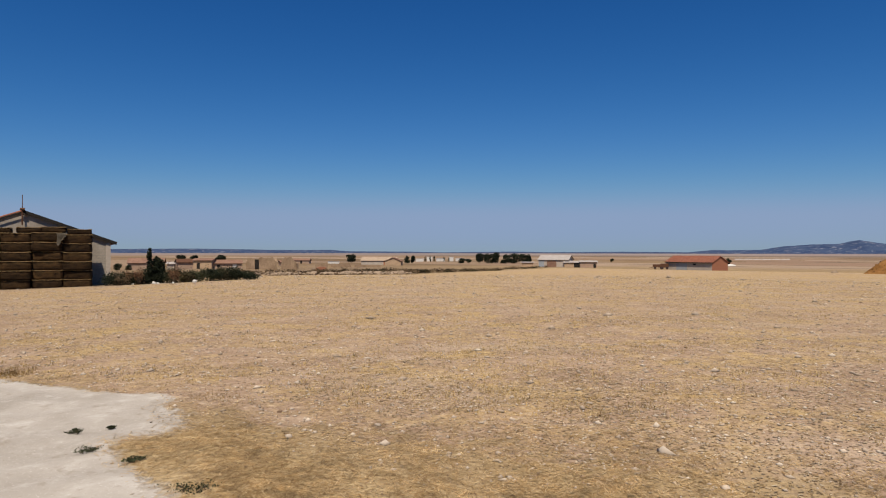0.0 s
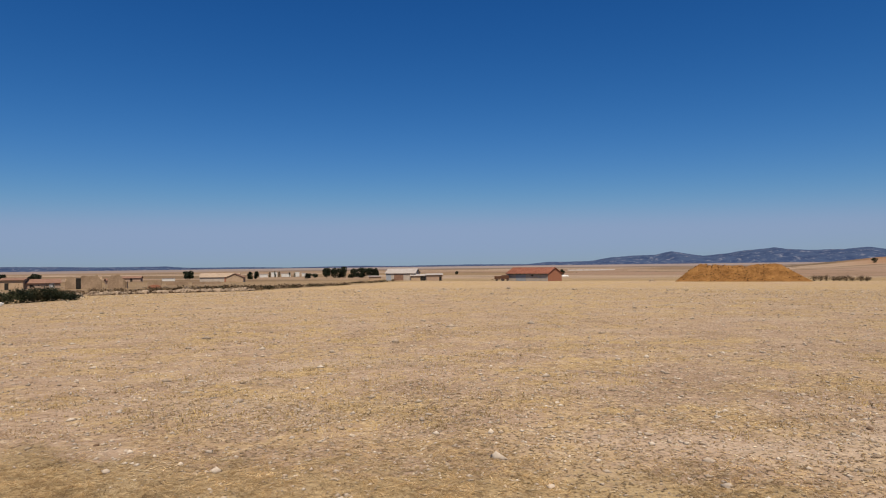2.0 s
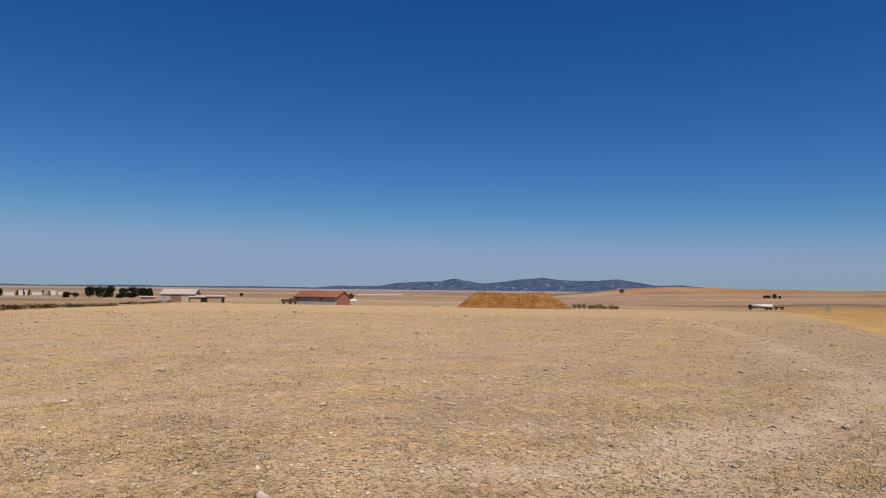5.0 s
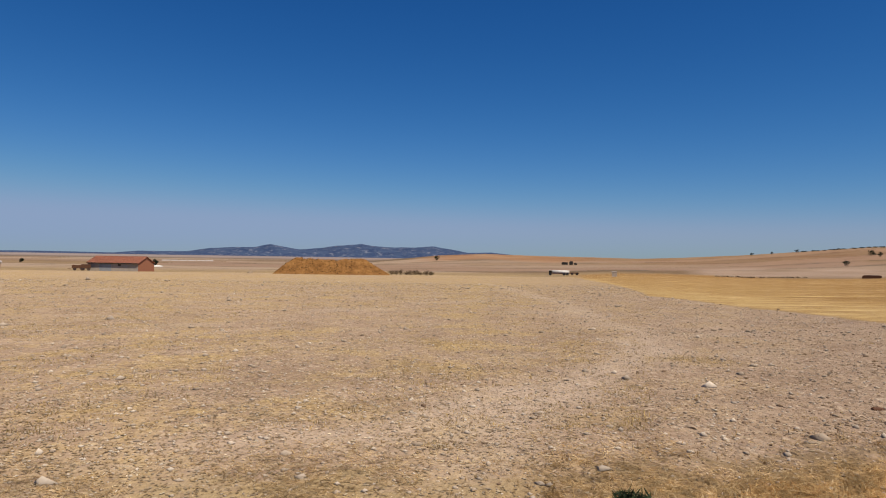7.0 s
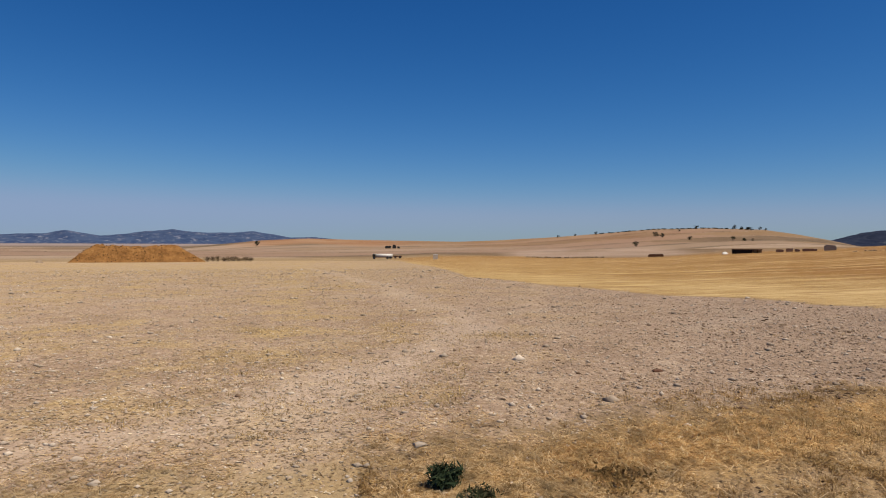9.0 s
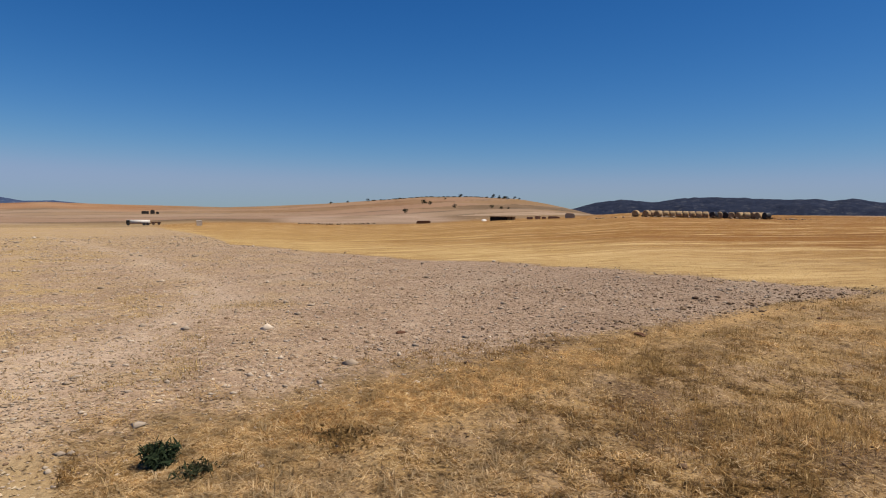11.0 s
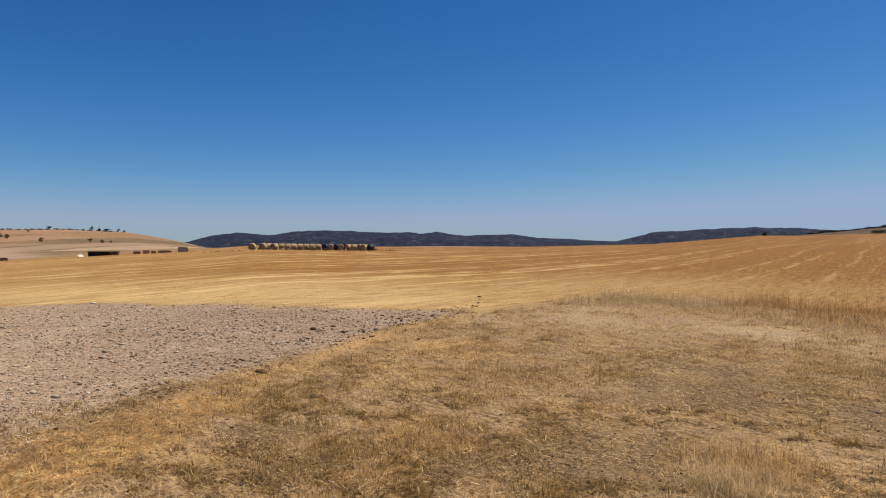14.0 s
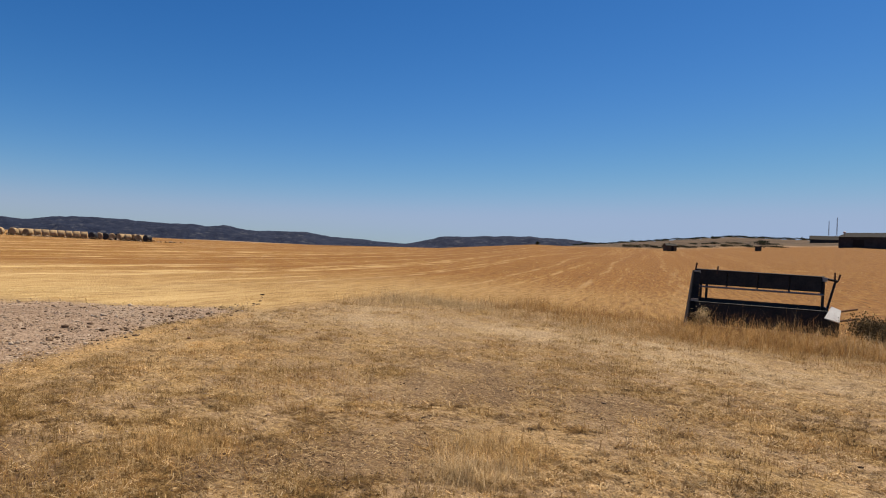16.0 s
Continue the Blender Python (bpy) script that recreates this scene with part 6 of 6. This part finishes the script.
patch = patchy(x, y, .75, 111) * .6 + patchy(x, y, 2.1, 113) * .4
pick = RG.uniform(0, 1, len(x)) < v * (1 - .9 * mud(x, y)) * (1 - .8 * rusty(x, y)) * np.clip((patch - .46) * 6, .02, .95)
x, y, r = x[pick], y[pick], r[pick]
kind = patchy(x, y, .6, 117) + RG.normal(0, .07, len(x)) + .12 * gold(x, y)
for name, lo, hi, mat, label in (("olive_clumps", -9, .44, OLIVE_HAY, "olive-brown clumps in the dry verge"), ("russet_clumps", .44, .56, RED_HAY, "russet clumps of lodged grass on the verge"), ("golden_clumps", .56, 9, GOLD_HAY, "golden clumps of lodged grass on the verge")):
    m = (kind > lo) & (kind <= hi)
    clumps(name, x[m], y[m], 46, .085, .075, .0026, mat, label, 1.0)
# reddish straw rotting along the field border
x, y, r = sow(150000, -66, -112, 4.2, 12)
x, y, r = keep(x, y, r, np.clip(rusty(x, y) * 1.1 - .1, 0, .9))
stalks("rotting_straw", x, y, RG.uniform(.02, .09, len(x)), RG.uniform(.002, .0036, len(x)) * (1 + r / 12), tufted("rotting_straw", [(.34, .175, .06), (.50, .29, .11), (.64, .43, .19), (.74, .57, .31)], .75, .3), "reddish straw rotting along the field border", .08, .015, .2)
# trampled crumbs in the bare patches
x, y, r = sow(60000, -60, -170, 3.6, 14)
p, s, v, t, w = zones(x, y)
x, y, r = keep(x, y, r, v * np.clip(mud(x, y) * .8 + .16, 0, 1) * np.clip((patchy(x, y, 7.0, 43) - .3) * 2.2, .03, 1))
crumbs("trampled_crumbs", x, y, np.exp(RG.normal(-5.35, .5, len(x))), tufted("trampled_earth", [(.055, .032, .016), (.11, .066, .036), (.20, .125, .072), (.31, .21, .13)], .95), "dark crumbs of trampled earth and dung on the verge", "soil")
# single bright straws on top of the thatch
x, y, r = sow(90000, -58, -176, 3.6, 22)
p, s, v, t, w = zones(x, y)
x, y, r = keep(x, y, r, v * (1 - .6 * mud(x, y)) * np.clip((patchy(x, y, 5.0, 81) - .3) * 2.0, .05, 1))
stalks("bright_straws", x, y, RG.uniform(.02, .075, len(x)), RG.uniform(.0022, .004, len(x)) * (1 + r / 8), tufted("bright_straw", warm((.40, .27, .12), (.56, .41, .21), (.72, .58, .37)), .7, .3), "single bright straws on the trodden verge", .12, .02, .22)
# taller band before the stubble and round the header
x, y, r = sow(330000, -117, -178, 12, 26, 1)
az = azimuth(x, y)
far = FAR_EDGE(az)
d = patchy(x, y, 1.3, 31) * .6 + patchy(x, y, .5, 33) * .4
x, y, r = keep(x, y, r, step(-126 - az, 5) * np.clip(1 - np.abs(r - far + 1.2) / 3.2, 0, 1) * np.clip((d - .36) * 4, .04, 1))
h = np.clip(RG.gamma(2.6, .07, len(x)), .03, .5) * (.35 + .9 * patchy(x, y, 1.0, 37)) * (.5 + 1.0 * patchy(x, y, 7.0, 39)) * 1.5
k = patchy(x, y, .35, 41) - .08 + RG.normal(0, .15, len(x)) + np.clip((azimuth(x, y) + 132) / 40, -.3, .3)
blades("tall_russet_grass", x[k < .46], y[k < .46], h[k < .46], .0032 * (1 + r[k < .46] / 30), RED_HAY, "tall russet dry grass along the stubble", 1.1)
blades("tall_pale_grass", x[k >= .46], y[k >= .46], h[k >= .46], .0032 * (1 + r[k >= .46] / 30), PALE_HAY, "tall bleached grass along the stubble", 1.1)

# the rank growth in which the header stands
x, y, r = sow(260000, -140, -176, 13.2, 19.5, 1)
x, y, r = keep(x, y, r, np.clip((patchy(x, y, 1.6, 61) - .25) * 2.5, .15, 1) * np.clip((19.2 - r) / 1.2, 0, 1) * np.clip((r - 13.2 - 1.2 * patchy(x, y, 2.0, 62)) / 3.2, 0, 1) * step(-143 - azimuth(x, y) + 5 * (patchy(x, y, 1.0, 63) - .5), 8))
h = np.clip((r - 12.6) / 3.6, .25, 1) * np.clip(RG.gamma(4, .042, len(x)), .04, .34) * (.45 + .8 * patchy(x, y, 1.2, 67)) * (.35 + 1.0 * patchy(x, y, 7.0, 68))
m = patchy(x, y, .7, 71) * .6 + patchy(x, y, 5.0, 72) * .4 + RG.normal(0, .15, len(x)) < .58
blades("rank_russet_grass", x[m], y[m], h[m], np.full(m.sum(), .0024), RED_HAY, "tall russet grass round the old header", 1.5)
blades("rank_pale_grass", x[~m], y[~m], h[~m], np.full((~m).sum(), .0024), PALE_HAY, "tall pale grass round the old header", 1.5)


def tuft(cx, cy, n, spread, hmin, hmax, mat, name, label, width=.006):
    """One tuft of bent grass, lodged outwards."""
    x, y = RG.normal(cx, spread, n), RG.normal(cy, spread, n)
    h = RG.uniform(hmin, hmax, n)
    ob = blades(name, x, y, h, np.full(n, width), mat, label, 1.2)
    ob["category"] = "grass tuft"
    return ob


tuft(3.9, -3.7, 1500, .17, .04, .24, PALE_HAY, "grass_tuft", "bleached tall grass tuft on the verge", .003)
tuft(4.2, -4.15, 1900, .24, .04, .22, GOLD_HAY, "grass_tuft", "russet and gold grass tuft on the verge", .003)
tuft(5.8, -2.25, 1900, .28, .03, .13, GOLD_HAY, "grass_tuft", "low golden grass tuft on the verge", .003)
tuft(7.4, -1.25, 700, .3, .03, .13, OLIVE_HAY, "grass_tuft", "olive-brown grass clump beside the field border", .003)
tuft(7.7, -4.5, 1200, .45, .03, .12, RED_HAY, "grass_tuft", "brown grass clump on the verge", .0035)
tuft(5.6, -1.25, 1200, .25, .02, .10, OLIVE_HAY, "grass_tuft", "dark olive weed clump on the verge", .003)
tuft(9.9, 9.4, 1500, .45, .02, .06, CHAFF_GOLD, "grass_tuft", "golden tuft of straw on the field", .004)
tuft(5.3, -1.65, 500, .2, .02, .08, OLIVE_HAY, "grass_tuft", "olive-brown tuft on the trodden verge", .003)
tuft(8.2, -4.6, 1100, .4, .03, .13, OLIVE_HAY, "grass_tuft", "olive-brown tuft on the trodden verge", .0035)
tuft(17.5, -13.3, 3000, .7, .05, .24, PALE_HAY, "grass_tuft", "tall bleached grass before the stubble", .004)
tuft(11.2, 4.75, 1500, .4, .02, .06, CHAFF_GOLD, "grass_tuft", "golden tuft beside the wheel track", .004)
tuft(4.32, 3.95, 140, .1, .02, .06, CHAFF_GOLD, "grass_tuft", "small golden tuft on the track", .005)
tuft(-5.8, 8.9, 500, .16, .03, .12, GREEN_HAY, "grass_tuft", "dark weed tuft at the yard's edge", .004)
tuft(-2.45, 7.15, 420, .2, .01, .05, GREEN_HAY, "grass_tuft", "low dark weeds at the yard's edge", .004)
tuft(7.7, -5.7, 900, .22, .02, .12, OLIVE_HAY, "grass_tuft", "grey-green weed tuft on the verge", .003)
tuft(6.5, -8.35, 900, .3, .02, .12, OLIVE_HAY, "grass_tuft", "grey-green weed tuft on the verge", .003)
make_shrub("pale_weed", 9.25, -16.55, .62, .55, "pale dry flowering weed before the header", 803, PALE_HAY, 1500, .02, category="weed")
make_shrub("green_weed", 4.17, 2.12, .17, .2, "dark green leafy weed on the verge", 401, tufted("weed_leaves", [(.012, .022, .010), (.03, .05, .022), (.06, .085, .04)]), 700, .038, category="weed", narrow=.16)
make_shrub("green_weed", 4.08, 1.86, .08, .26, "low dark green weed on the verge", 402, LEAF_GREEN, 260, .026, category="weed", narrow=.2)
make_shrub("olive_weed", 4.85, 1.12, .06, .5, "sprawling olive weed on the verge", 403, GREEN_HAY, 500, .018, category="weed")
for i, (x, y, w) in enumerate(((-2.79, 5.25, .17), (-2.28, 4.98, .12), (-3.17, 5.78, .12), (-1.65, 4.36, .22), (-2.95, 5.95, .06))):
    make_shrub("yard_weed", x, y, .035, w * 1.2, "small dark weed growing through the yard floor", 410 + i, LEAF_GREEN, 260, .009, category="weed", group="weeds in the yard floor")

CLAY_LUMP = plain("clay_lump", (.20, .13, .085), (.36, .25, .17), 12.0)
# single stones that stand out on the field
for i, (x, y, s, mat) in enumerate(((4.6, 4.38, .05, STONE), (6.53, 2.77, .06, STONE), (3.32, 7.15, .025, CLAY_LUMP), (6.65, 8.05, .035, CLAY_LUMP), (9.14, 1.75, .08, RUST), (9.45, -1.4, .1, RUST), (8.31, -.79, .08, STONE), (11.8, -4.45, .07, RUST), (-.3, 7.4, .025, CLAY_LUMP))):
    ob = part("stone", lumpy(500 + i, 2, .26), mat)
    ob.matrix_world = Matrix.Translation((x, y, high(x, y) + s * .1)) @ pose(0, 0, 0, 0, 0, i * 77) @ Matrix.Diagonal((s * 1.9, s, s * .8, 1))
    tagged(ob, "pale stone lying on the soil" if mat is STONE else "dark clod lying on the soil", "stone", "loose stones")
